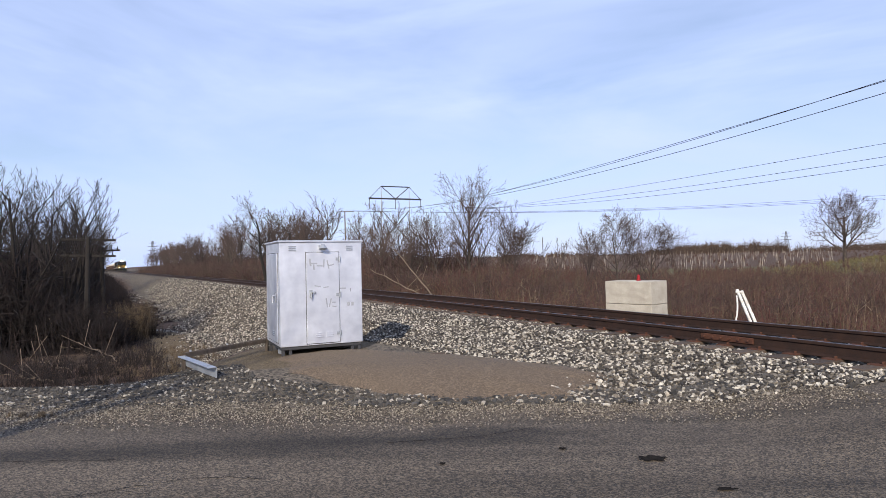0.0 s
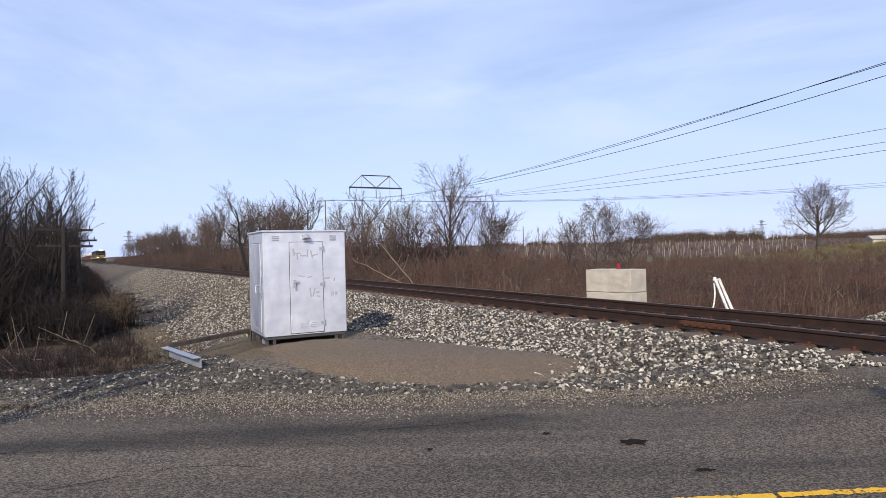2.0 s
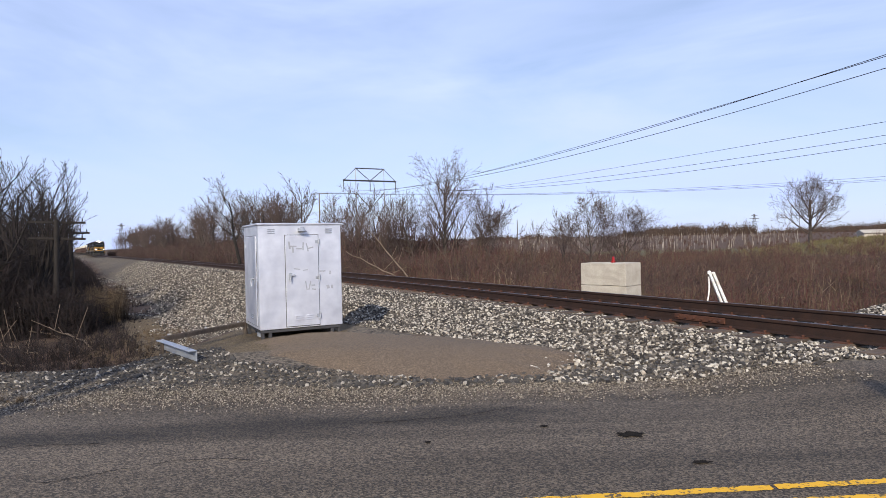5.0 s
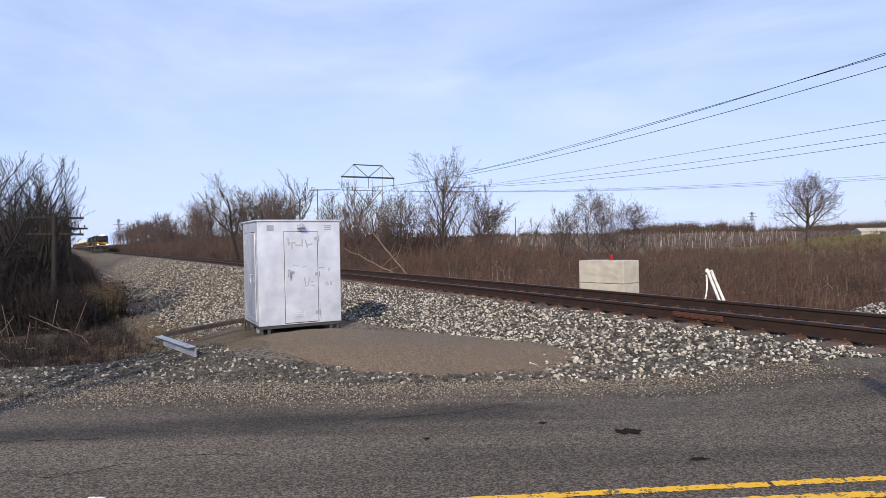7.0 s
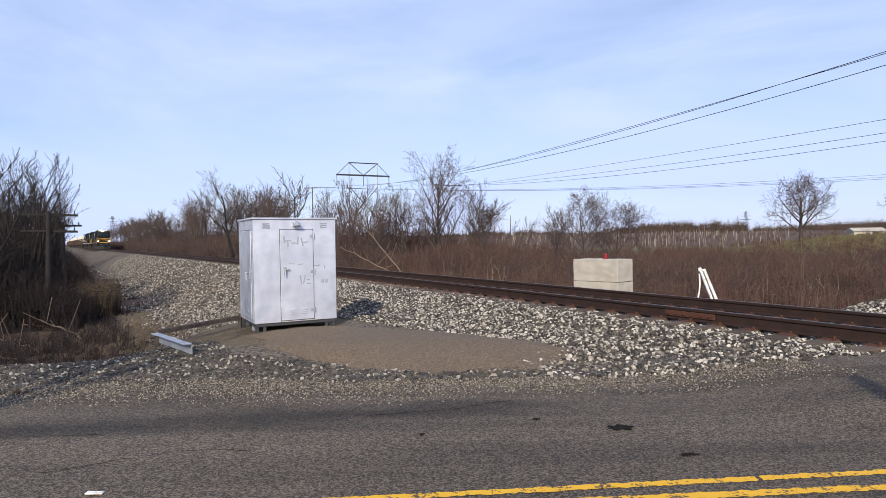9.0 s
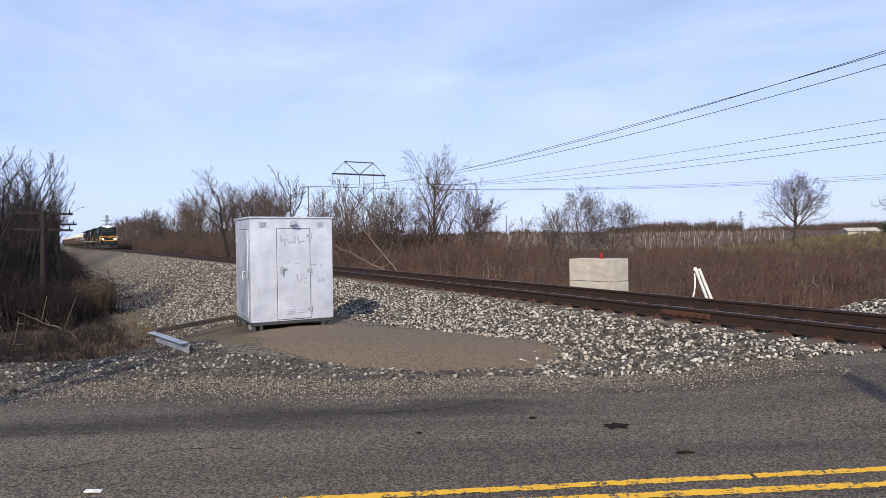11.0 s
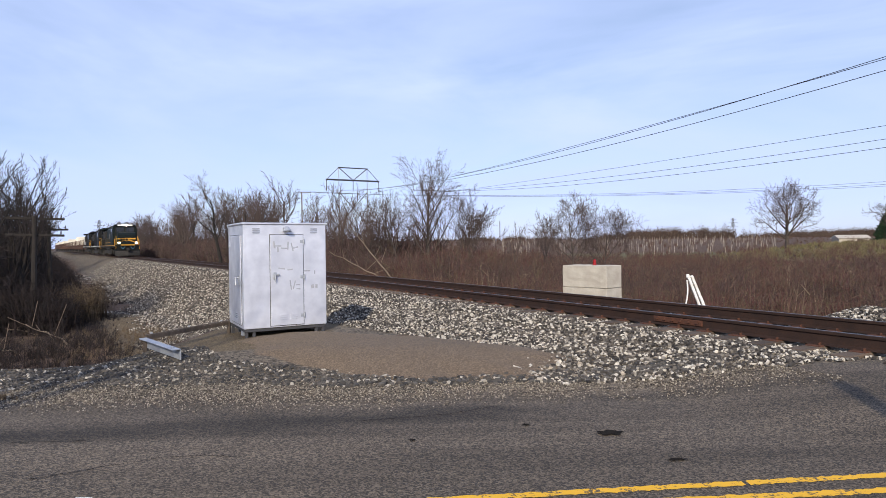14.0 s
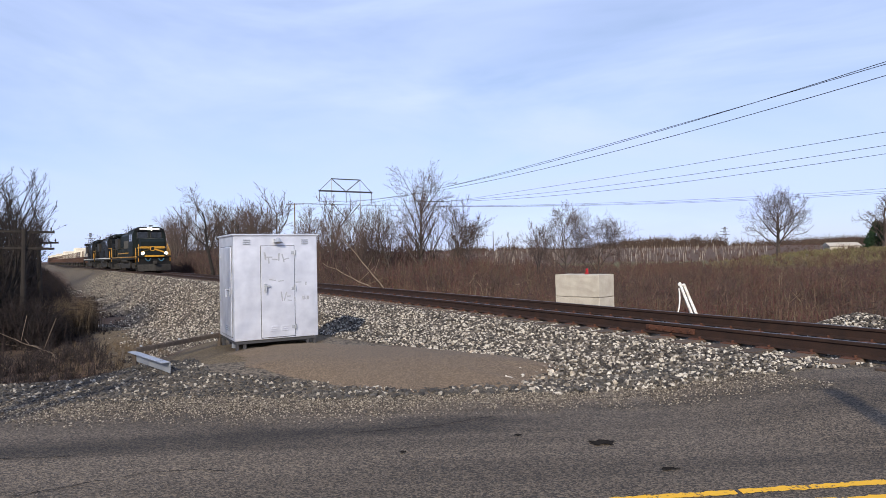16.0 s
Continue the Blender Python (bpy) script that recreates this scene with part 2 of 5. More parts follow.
M_TWIG = mat("twig_bark", (0.105, 0.074, 0.062), (0.052, 0.038, 0.034), 0.95, 0, 1, 10, 0, per=0.25)
M_YELLOW = mat("worn_yellow_paint", (0.70, 0.38, 0.015), (0.10, 0.07, 0.03), 0.7, 0, 7, 45, 0.3, 0.004, spread=0.10, bias=0.13)
M_RED = mat("red_lens", (0.30, 0.012, 0.012), (0.16, 0.008, 0.008), 0.25, 0, 10, 50, 0)


# ---- shaping helpers ----
def part(name, bm, material, parent=None, label="", smooth=False):
    """Links a bmesh as one mesh object under a thing or a part."""
    me = bpy.data.meshes.new(name)
    bm.to_mesh(me)
    bm.free()
    for m in material if isinstance(material, (list, tuple)) else (material,):
        me.materials.append(m)
    if smooth:
        me.polygons.foreach_set("use_smooth", [True] * len(me.polygons))
    ob = new(name, me)
    ob.parent = parent
    return tagged(ob, label)


def raw(name, verts, faces, material, parent=None, label="", smooth=False):
    me = bpy.data.meshes.new(name)
    me.from_pydata(verts if isinstance(verts, list) else verts.tolist(), [], faces if isinstance(faces, list) else faces.tolist())
    me.materials.append(material)
    if smooth:
        me.polygons.foreach_set("use_smooth", [True] * len(me.polygons))
    ob = new(name, me)
    ob.parent = parent
    return tagged(ob, label)


def thing(name, label, category, m=None, group="", kind=""):
    ob = new(name)
    ob.empty_display_size = 0.2
    if m is not None:
        ob.matrix_world = m
    return tagged(ob, label, category, group, kind)


def box(bm, c, s, bevel=0.0, m=None, index=0):
    """Adds a box of size s about c, with bevelled edges, turned by m."""
    r = bmesh.ops.create_cube(bm, size=1, matrix=(m or Matrix()) @ Matrix.Translation(c) @ Matrix.Diagonal((*s, 1)))
    fs = {f for v in r["verts"] for f in v.link_faces}
    if bevel:
        es = list({e for v in r["verts"] for e in v.link_edges})
        b = bmesh.ops.bevel(bm, geom=es, offset=bevel, segments=1, affect="EDGES", clamp_overlap=True)
        fs |= set(b["faces"])
    for f in fs:
        if f.is_valid:
            f.material_index = index
    return bm


def rod(bm, a, b, r1, r2=None, n=8, index=0):
    """Adds a tapered rod from a to b."""
    a, b = Vector(a), Vector(b)
    d = b - a
    q = d.to_track_quat("Z", "Y").to_matrix().to_4x4()
    r = bmesh.ops.create_cone(bm, cap_ends=True, segments=n, radius1=r1, radius2=r1 if r2 is None else r2, depth=d.length,
                              matrix=Matrix.Translation((a + b) / 2) @ q)
    for f in {f for v in r["verts"] for f in v.link_faces}:
        f.material_index = index
    return bm


def bmn():
    return bmesh.new()


def prism(bm, outline, y0, y1, index=0, m=None):
    """Adds the outline (x, z) drawn out from y0 to y1."""
    m = m or Matrix()
    a = [bm.verts.new(m @ Vector((x, y0, z))) for x, z in outline]
    b = [bm.verts.new(m @ Vector((x, y1, z))) for x, z in outline]
    n = len(outline)
    fs = [bm.faces.new(a[::-1]), bm.faces.new(b)]
    fs += [bm.faces.new((a[i], a[(i + 1) % n], b[(i + 1) % n], b[i])) for i in range(n)]
    for f in fs:
        f.material_index = index
    bmesh.ops.recalc_face_normals(bm, faces=fs)
    return bm


# ---- the track's line and the lie of the land ----
HEAD_Z, TIE_Z = 0.45, 0.265
S_STEP = 0.5
_s = np.arange(-80, 900, S_STEP)
_th = np.radians(31.0 + 3.0 * np.clip(_s / 60, 0, 1))
_x0, _y0 = 7.63, 4.58
_cx = np.cumsum(-np.sin(_th)) * S_STEP
_cy = np.cumsum(np.cos(_th)) * S_STEP
_i0 = int(np.argmin(np.abs(_s)))
_cx, _cy = _cx - _cx[_i0] + _x0, _cy - _cy[_i0] + _y0


def track(s):
    """The centre line at s metres from the crossing: x, y, heading from +y towards -x."""
    return float(np.interp(s, _s, _cx)), float(np.interp(s, _s, _cy)), float(np.interp(s, _s, _th))


def beside(s, d):
    """The point at s along the track and d metres off it on the road's side."""
    x, y, a = track(s)
    return x - math.cos(a) * d, y - math.sin(a) * d


def off_track(x, y):
    """How far a place lies from the centre line: positive on the side of the road."""
    return (np.interp(y, _cy, _cx) - x) * np.cos(np.interp(y, _cy, _th))


def sstep(a, b, v):
    t = np.clip((v - a) / (b - a), 0, 1)
    return t * t * (3 - 2 * t)


def land(x, y):
    """The height of the ground."""
    x, y = np.asarray(x, float), np.asarray(y, float)
    d = off_track(x, y)
    g = np.maximum(sstep(-4.5, -7.0, x) * sstep(8.0, 10.0, y), sstep(11.8, 15.5, y) * sstep(3, 5, d))
    bank = 0.12 * sstep(7.2, 8.6, y) * sstep(-5.2, -2.6, x)
    low = bank * (1 - g) - 1.7 * g + 0.5 * sstep(60, 160, y) * g
    wob = 0.10 * np.sin(x * 0.9 + y * 0.4) * np.sin(y * 0.7 - x * 0.3) * g
    cam_side = np.maximum(low + wob, 0.235 - np.clip(d - 1.9, 0, None) / np.where(g > 0.01, 1.7, 5.0 + 3 * (y < 8)))
    far = 0.235 - np.clip(-d - 1.9, 0, 1.5) / 2.0 - 0.25 * sstep(3.4, 12, -d)
    far = far + 3.9 * sstep(55, 330, y) * sstep(3, 30, -d) + 2.0 * np.exp(-((x - 50) ** 2 / 260 + (y - 74) ** 2 / 110))
    far = far + 0.12 * np.sin(x * 0.5) * np.sin(y * 0.37) * sstep(4, 9, -d)
    z = np.where(d > 0, cam_side, far) - 0.02 * sstep(1.5, 1.3, np.abs(d))
    return z + 2.5 * sstep(500, 1500, np.hypot(x, y))


def axis(lo, hi, fine_lo, fine_hi, step, growth=1.09):
    v = list(np.arange(fine_lo, fine_hi, step))
    s, p = step, fine_hi
    while p < hi:
        v.append(p)
        s *= growth
        p += s
    v.append(hi)
    s, p, w = step, fine_lo, []
    while p > lo:
        s *= growth
        p -= s
        w.append(max(p, lo))
    return np.array(w[::-1] + v)


def make_ground():
    xs, ys = axis(-2500, 2500, -40, 12, 0.32), axis(-2500, 3500, 1, 66, 0.32)
    X, Y = np.meshgrid(xs, ys)
    d = off_track(X, Y)
    Z = land(X, Y)
    on_road = (Y < road_edge(X) - 0.3) & (Y > 1.4 + 0.13 * np.clip(X, -30, 30))
    Z = np.where(on_road, Z - 0.05, Z)
    V = np.c_[X.ravel(), Y.ravel(), Z.ravel()]
    nx, ny = len(xs), len(ys)
    i = np.arange(nx * ny).reshape(ny, nx)
    F = np.c_[i[:-1, :-1].ravel(), i[:-1, 1:].ravel(), i[1:, 1:].ravel(), i[1:, :-1].ravel()]
    ob = raw("ground", V, F, M_GROUND, smooth=True)
    tagged(ob, "rough ground of dirt, dry grass and stone grit", "ground", kind="structure")
    grit = np.where(np.abs(d) < 3.6, 1.0, 0) * np.ones_like(X)
    grit = np.maximum(grit, sstep(7.0, 4.6, d) * (Y > 10) * (d > 0))
    infill = (Y < 12.4) * (Y > 8.9) * (X > -4.6) * (X < -2.0)
    grit = np.maximum(grit, (Y < 9.2) * sstep(-16, -9, X) * (d > 0))
    green = 0.85 * sstep(56, 70, Y) * (X > 20) * sstep(130, 95, Y) + 0.9 * (Y < 7.7) * sstep(-3.4, -5, X)
    straw = 0.8 * infill + 0.62 * sstep(5.0, 6.6, d) * sstep(9.0, 7.6, d) * (Y > 13) * (Y < 32) + 0.9 * np.exp(-((X - 44) ** 2 / 40 + (Y - 69) ** 2 / 30)) + 0.8 * np.exp(-((X - 56) ** 2 / 60 + (Y - 72) ** 2 / 40))
    col = np.c_[grit.ravel(), np.clip(green, 0, 1).ravel(), np.clip(straw, 0, 1).ravel(), np.ones(X.size)].astype(np.float32)
    at = ob.data.color_attributes.new("cover", "FLOAT_COLOR", "POINT")
    at.data.foreach_set("color", col.ravel())


def road_edge(x):
    """Where the asphalt ends, on the track's side."""
    x = np.asarray(x, float)
    return 6.75 + 0.06 * np.clip(x, -30, 30) + 0.09 * np.sin(x * 1.3) + 0.05 * np.sin(x * 4.1 + 1) + 0.035 * np.sin(x * 9.7) + 0.02 * np.sin(x * 23.0)


def draped(name, xs, lo, hi, n, lift, material, label, category):
    """A sheet that follows the ground between two edges y = lo(x) and y = hi(x)."""
    V, F = [], []
    for x in xs:
        a, b = float(lo(x)), float(hi(x))
        for j in range(n + 1):
            y = a + (b - a) * j / n
            V.append((float(x), y, float(land(x, y)) + lift))
    for i in range(len(xs) - 1):
        for j in range(n):
            k = i * (n + 1) + j
            F.append((k, k + n + 1, k + n + 2, k + 1))
    return tagged(raw(name, V, F, material, smooth=True), label, category, kind="structure")


make_ground()
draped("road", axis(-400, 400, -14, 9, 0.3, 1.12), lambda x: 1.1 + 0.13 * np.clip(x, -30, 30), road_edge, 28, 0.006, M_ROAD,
       "worn grey asphalt road with pale chips and dark streaks along it", "road")


def yellow_line(y0, slope, x0, x1, half):
    """A painted line with worn, ragged edges."""
    rng = random.Random(int(y0 * 100))
    V, F = [], []
    xs = np.arange(x0, x1, 0.03)
    for x in xs:
        yc = y0 + slope * (x - 2.0)
        for sgn in (-1, 1):
            y = yc + sgn * (half + 0.002 * math.sin(x * 9 + sgn) + rng.uniform(-0.014, 0.006))
            V.append((float(x), y, float(land(x, y)) + 0.010))
    for i in range(len(xs) - 1):
        if rng.random() > 0.004:
            F.append((2 * i, 2 * i + 2, 2 * i + 3, 2 * i + 1))
    ob = raw("yellow_line", V, F, M_YELLOW)
    tagged(ob, "worn yellow centre line painted on the asphalt road", "road marking", group="double centre line", kind="structure")


yellow_line(4.068, 0.118, -12, 9, 0.042)
yellow_line(3.848, 0.100, -12, 9, 0.046)


def make_pad():
    """The asphalt millings in front of the relay cabinet."""
    V, F = [(-1.02, 8.80, float(land(-1.02, 8.80)) + 0.09)], []
    n, rings = 72, 8
    for k in range(1, rings + 1):
        for i in range(n):
            a = 2 * math.pi * i / n
            r = k / rings * (1 + 0.07 * math.sin(3 * a + 1) + 0.05 * math.sin(7 * a) + 0.03 * math.sin(17 * a) + 0.02 * math.sin(31 * a + 2))
            x, y = -1.02 + 2.35 * r * math.cos(a) - 0.35 * r * math.sin(a), 8.80 + 1.45 * r * math.sin(a) - 0.78 * r * math.cos(a)
            V.append((x, y, float(land(x, y)) + 0.09 * (1 - (k / rings) ** 4) + 0.004))
    for i in range(n):
        F.append((0, 1 + i, 1 + (i + 1) % n))
        for k in range(rings - 1):
            a, b = 1 + k * n, 1 + (k + 1) * n
            F.append((a + i, b + i, b + (i + 1) % n, a + (i + 1) % n))
    tagged(raw("pavement", V, F, M_PAD, smooth=True), "low brown-grey apron of asphalt millings before the cabinet", "pavement", kind="structure")


make_pad()


# ---- the track ----
RAIL_OUT = [(-0.07, 0), (0.07, 0), (0.07, 0.012), (0.012, 0.032), (0.012, 0.135), (0.035, 0.145), (0.036, 0.178), (0.026, 0.185),
            (-0.026, 0.185), (-0.036, 0.178), (-0.035, 0.145), (-0.012, 0.135), (-0.012, 0.032), (-0.07, 0.012)]


def make_rail(d):
    ss = list(np.arange(-14, 60, 2.0)) + list(np.arange(60, 420, 20.0))
    V, F, n = [], [], len(RAIL_OUT)
    for s in ss:
        x, y = beside(s, d)
        a = track(s)[2]
        for u, w in RAIL_OUT:
            V.append((x + math.cos(a) * u, y + math.sin(a) * u, TIE_Z + w))
    for i in range(len(ss) - 1):
        for j in range(n):
            F.append((i * n + j, i * n + (j + 1) % n, (i + 1) * n + (j + 1) % n, (i + 1) * n + j))
    ob = raw("rail", V, F, M_RAIL)
    ob.data.materials.append(M_RAILTOP)
    for k, p in enumerate(ob.data.polygons):
        if k % n == 8 - 1:
            p.material_index = 1
    return tagged(ob, "long rusty steel rail with a worn head, spiked to timber ties", "rail", group="rails of the track")


rail_near, rail_far = make_rail(0.753), make_rail(-0.753)


def joint_bar(s, d, side, parent):
    """A bolted rusty joint bar on a rail's web."""
    x, y = beside(s, d + side * 0.024)
    a = track(s)[2]
    m = Matrix.Translation((x, y, TIE_Z + 0.085)) @ Matrix.Rotation(a, 4, "Z")
    bm = box(bmn(), (0, 0, 0), (0.026, 0.92, 0.09), 0.006, m)
    bar = part("joint_bar", bm, M_PLATE, parent, "rust-orange bolted joint bar")
    for k in range(6):
        b = rod(bmn(), m @ Vector((-side * 0.012, -0.38 + k * 0.152, 0)), m @ Vector((-side * 0.04, -0.38 + k * 0.152, 0)), 0.016, n=6)
        part("bolt", b, M_PLATE, bar)


for s_joint in (-1.2, 6.6):
    joint_bar(s_joint, 0.753, 1, rail_near)
joint_bar(0.9, -0.753, 1, rail_far)


def make_ties():
    rng = random.Random(4)
    bm = box(bmn(), (0, 0, -0.09), (2.6, 0.22, 0.18), 0.012)
    first = part("tie", bm, M_TIE)
    plate = box(bmn(), (0, 0, 0), (0.36, 0.19, 0.02), 0.004)
    spike = box(bmn(), (0, 0, 0), (0.05, 0.022, 0.035), 0.006)
    plate_me = part("tie_plate", plate, M_PLATE, first)
    spike_me = part("spike", spike, M_PLATE, first)
    pl, sp = plate_me.data, spike_me.data
    bpy.data.objects.remove(plate_me)
    bpy.data.objects.remove(spike_me)
    tagged(first, "dark creosoted timber tie bedded in the ballast", "railway tie", group="ties of the track")
    for i in range(170):
        s = -8 + i * 0.54
        x, y, a = track(s)
        m = Matrix.Translation((x + rng.uniform(-.02, .02), y, TIE_Z - 0.008)) @ Matrix.Rotation(a + rng.uniform(-.012, .012), 4, "Z")
        ob = first if i == 0 else new("tie", first.data)
        if i:
            for k in ("label", "category", "group"):
                ob[k] = first[k]
        ob.matrix_world = m
        if s < 22:
            for dd in (-0.753, 0.753):
                p = new("tie_plate", pl)
                p.parent = ob
                p.location = (dd, 0, 0.004)
                for e in (-0.1, 0.1):
                    q = new("spike", sp)
                    q.parent = p
                    q.location = (e, 0.05 if e > 0 else -0.05, 0.024)


make_ties()


# ---- ballast: stones with edges of their own ----
def stone_shapes(rng, count=14):
    """Angular lumps of about unit size: blocks knocked out of true, some pinched to a ridge."""
    out = []
    for _ in range(count):
        v = np.array([(x, y, z) for z in (-0.5, 0.5) for y in (-0.5, 0.5) for x in (-0.5, 0.5)], float) * 0.82
        v[4:, :2] *= rng.uniform(0.45, 0.95, 2)
        v += rng.uniform(-0.17, 0.17, (8, 3))
        a, b = rng.uniform(-0.5, 0.5, 2)
        v = v @ np.array([[1, 0, 0], [0, math.cos(a), -math.sin(a)], [0, math.sin(a), math.cos(a)]])
        out.append(v @ np.array([[math.cos(b), 0, math.sin(b)], [0, 1, 0], [-math.sin(b), 0, math.cos(b)]]))
    return out


STONE_F = np.array([(0, 2, 3), (0, 3, 1), (4, 5, 7), (4, 7, 6), (0, 1, 5), (0, 5, 4), (2, 6, 7), (2, 7, 3), (0, 4, 6), (0, 6, 2), (1, 3, 7), (1, 7, 5)])
_rs = np.random.default_rng(17)
STONES = stone_shapes(_rs)


def heap(name, xs, ys, zs, sizes, material, label, category="gravel", parent=None):
    n = len(xs)
    V = np.empty((n, 8, 3))
    pick = _rs.integers(0, len(STONES), n)
    ang = _rs.uniform(0, 6.28, n)
    base = np.array(STONES)[pick]
    c, s = np.cos(ang)[:, None], np.sin(ang)[:, None]
    V[..., 0] = base[..., 0] * c - base[..., 1] * s
    V[..., 1] = base[..., 0] * s + base[..., 1] * c
    V[..., 2] = base[..., 2] * 0.75
    V *= sizes[:, None, None]
    V += np.stack([xs, ys, zs], -1)[:, None, :]
    F = (STONE_F[None] + 8 * np.arange(n)[:, None, None]).reshape(-1, 3)
    ob = raw(name, V.reshape(-1, 3), F, material, parent)
    return tagged(ob, label, "" if parent else category, kind="stuff")


M_STONE_ONE = [mat("pale_stone", (0.52, 0.48, 0.41), (0.34, 0.31, 0.255), 0.9, 0, 2, 9, 0.3, 0.02, per=0.3),
               mat("tan_stone", (0.36, 0.31, 0.24), (0.22, 0.185, 0.145), 0.9, 0, 2, 9, 0.3, 0.02, per=0.35),
               mat("dark_stone", (0.06, 0.055, 0.05), (0.12, 0.108, 0.092), 0.9, 0, 2, 9, 0.3, 0.02, per=0.35)]


def ballast():
    s = np.concatenate([_rs.uniform(-7, 26, 86000), 26 + 64 * _rs.uniform(0, 1, 38000) ** 1.5])
    lim = np.where(s > 13, 6.4 + 0.5 * np.sin(s * 0.9) + 0.4 * np.sin(s * 2.3) + _rs.normal(0, 0.3, len(s)), np.interp(s, [-7, -2, 1, 5, 9, 13], [2.0, 2.4, 3.4, 4.3, 4.3, 5.2]))
    d = -2.6 + (lim + 2.6) * _rs.uniform(0, 1, len(s)) ** 0.9
    cx, cy, th = np.interp(s, _s, _cx), np.interp(s, _s, _cy), np.interp(s, _s, _th)
    x, y = cx - np.cos(th) * d, cy - np.sin(th) * d
    ok = (y > road_edge(x) + 0.05) & ((d < 5.6) | (s > 14))
    rails = np.minimum(np.abs(d - 0.753), np.abs(d + 0.753)) > 0.14
    x, y, d, s = x[ok & rails], y[ok & rails], d[ok & rails], s[ok & rails]
    size = _rs.uniform(0.022, 0.052, len(x)) * np.where(s > 26, 1.6, 1.0)
    # weeds and dirt break up the slope in long patches
    bare = (np.sin(s * 0.22 + 0.9 * d) + np.sin(s * 0.57 - 0.6 * d + 1.0) + 0.5 * (d - 4.5)) > _rs.normal(1.9, 0.45, len(x))
    clear = ~(bare & (d > 3.2) & (s > 15))
    x, y, d, s, size = x[clear], y[clear], d[clear], s[clear], size[clear]
    z = land(x, y) + size * 0.12 + 0.01
    bed = heap("ballast", x, y, z, size, M_STONE, "pale and grey crushed-stone ballast banked along the track")
    # the larger stones along the front of the bank lie singly
    lumps = []
    for k, v in enumerate(STONES):
        me = bpy.data.meshes.new("stone")
        me.from_pydata((v * (1, 1, 0.75)).tolist(), [], STONE_F.tolist())
        me.materials.append(M_STONE_ONE[k % len(M_STONE_ONE)])
        lumps.append(me)
    rng = random.Random(9)
    for k in range(290):
        s1 = rng.uniform(-3.5, 10)
        d1 = float(np.interp(s1, [-7, -2, 1, 5, 9, 13], [2.0, 2.4, 3.4, 4.3, 4.3, 5.2])) - abs(rng.gauss(0, 0.8))
        px, py = beside(s1, max(d1, 1.7))
        if py < float(road_edge(px)) + 0.05:
            continue
        r = rng.uniform(0.036, 0.064)
        ob = new("stone", lumps[k % len(lumps)])
        ob.parent = bed
        ob.matrix_local = pose(px, py, float(land(px, py)) + 0.02 + 0.2 * r, rng.uniform(-25, 25), rng.uniform(-25, 25), rng.uniform(0, 360)) @ Matrix.Scale(r, 4)


def shoulder():
    x = _rs.uniform(-13, -1.0, 19000)
    y = 6.9 + 2.6 * _rs.uniform(0, 1, len(x)) ** 0.8
    keep = (y > road_edge(x) + 0.35 + 0.2 * np.sin(x * 2)) & (y < np.interp(x, [-13, -6, -3.9, -3.1, -1], [8.6, 8.9, 9.6, 8.2, 7.55]))
    x, y = x[keep], y[keep]
    size = _rs.uniform(0.018, 0.05, len(x))
    heap("shoulder_stone", x, y, land(x, y) + size * 0.15, size, M_STONE_DARK, "dark grey loose stone beside the road")
    x = _rs.uniform(-1.6, 3.2, 1300)
    y = 7.0 + 0.5 * _rs.uniform(0, 1, len(x)) + 0.05 * x
    size = _rs.uniform(0.02, 0.07, len(x))
    keep = y > road_edge(x) + 0.1
    x, y, size = x[keep], y[keep], size[keep]
    heap("loose_stone", x, y, land(x, y) + size * 0.2, size, M_STONE_DARK, "scattered grey stones along the edge of the asphalt")


M_GRIT = island_mat("tan_grit", [(0.05, 0.042, 0.034), (0.12, 0.10, 0.077), (0.20, 0.168, 0.13), (0.30, 0.262, 0.205)])


def grit():
    n = 26000
    x = _rs.uniform(-8, 5.2, n)
    y = road_edge(x) + _rs.normal(0.1, 0.36, n)
    size = _rs.uniform(0.006, 0.017, n)
    keep = (off_track(x, y) > 2.2) & (y > road_edge(x) - 0.7)
    x, y, size = x[keep], y[keep], size[keep]
    heap("grit", x, y, land(x, y) + 0.008 + size * 0.2, size, M_GRIT, "fine tan grit strewn over the edge of the asphalt")


ballast()
shoulder()
grit()


# ---- relay cabinet ----
def louvre(bm, x0, x1, z, n, y=0.0):
    for k in range(n):
        prism(bm, [(x0, z + k * 0.032), (x1, z + k * 0.032), (x1, z + k * 0.032 + 0.014), (x0, z + k * 0.032 + 0.014)], y - 0.014, y + 0.004)


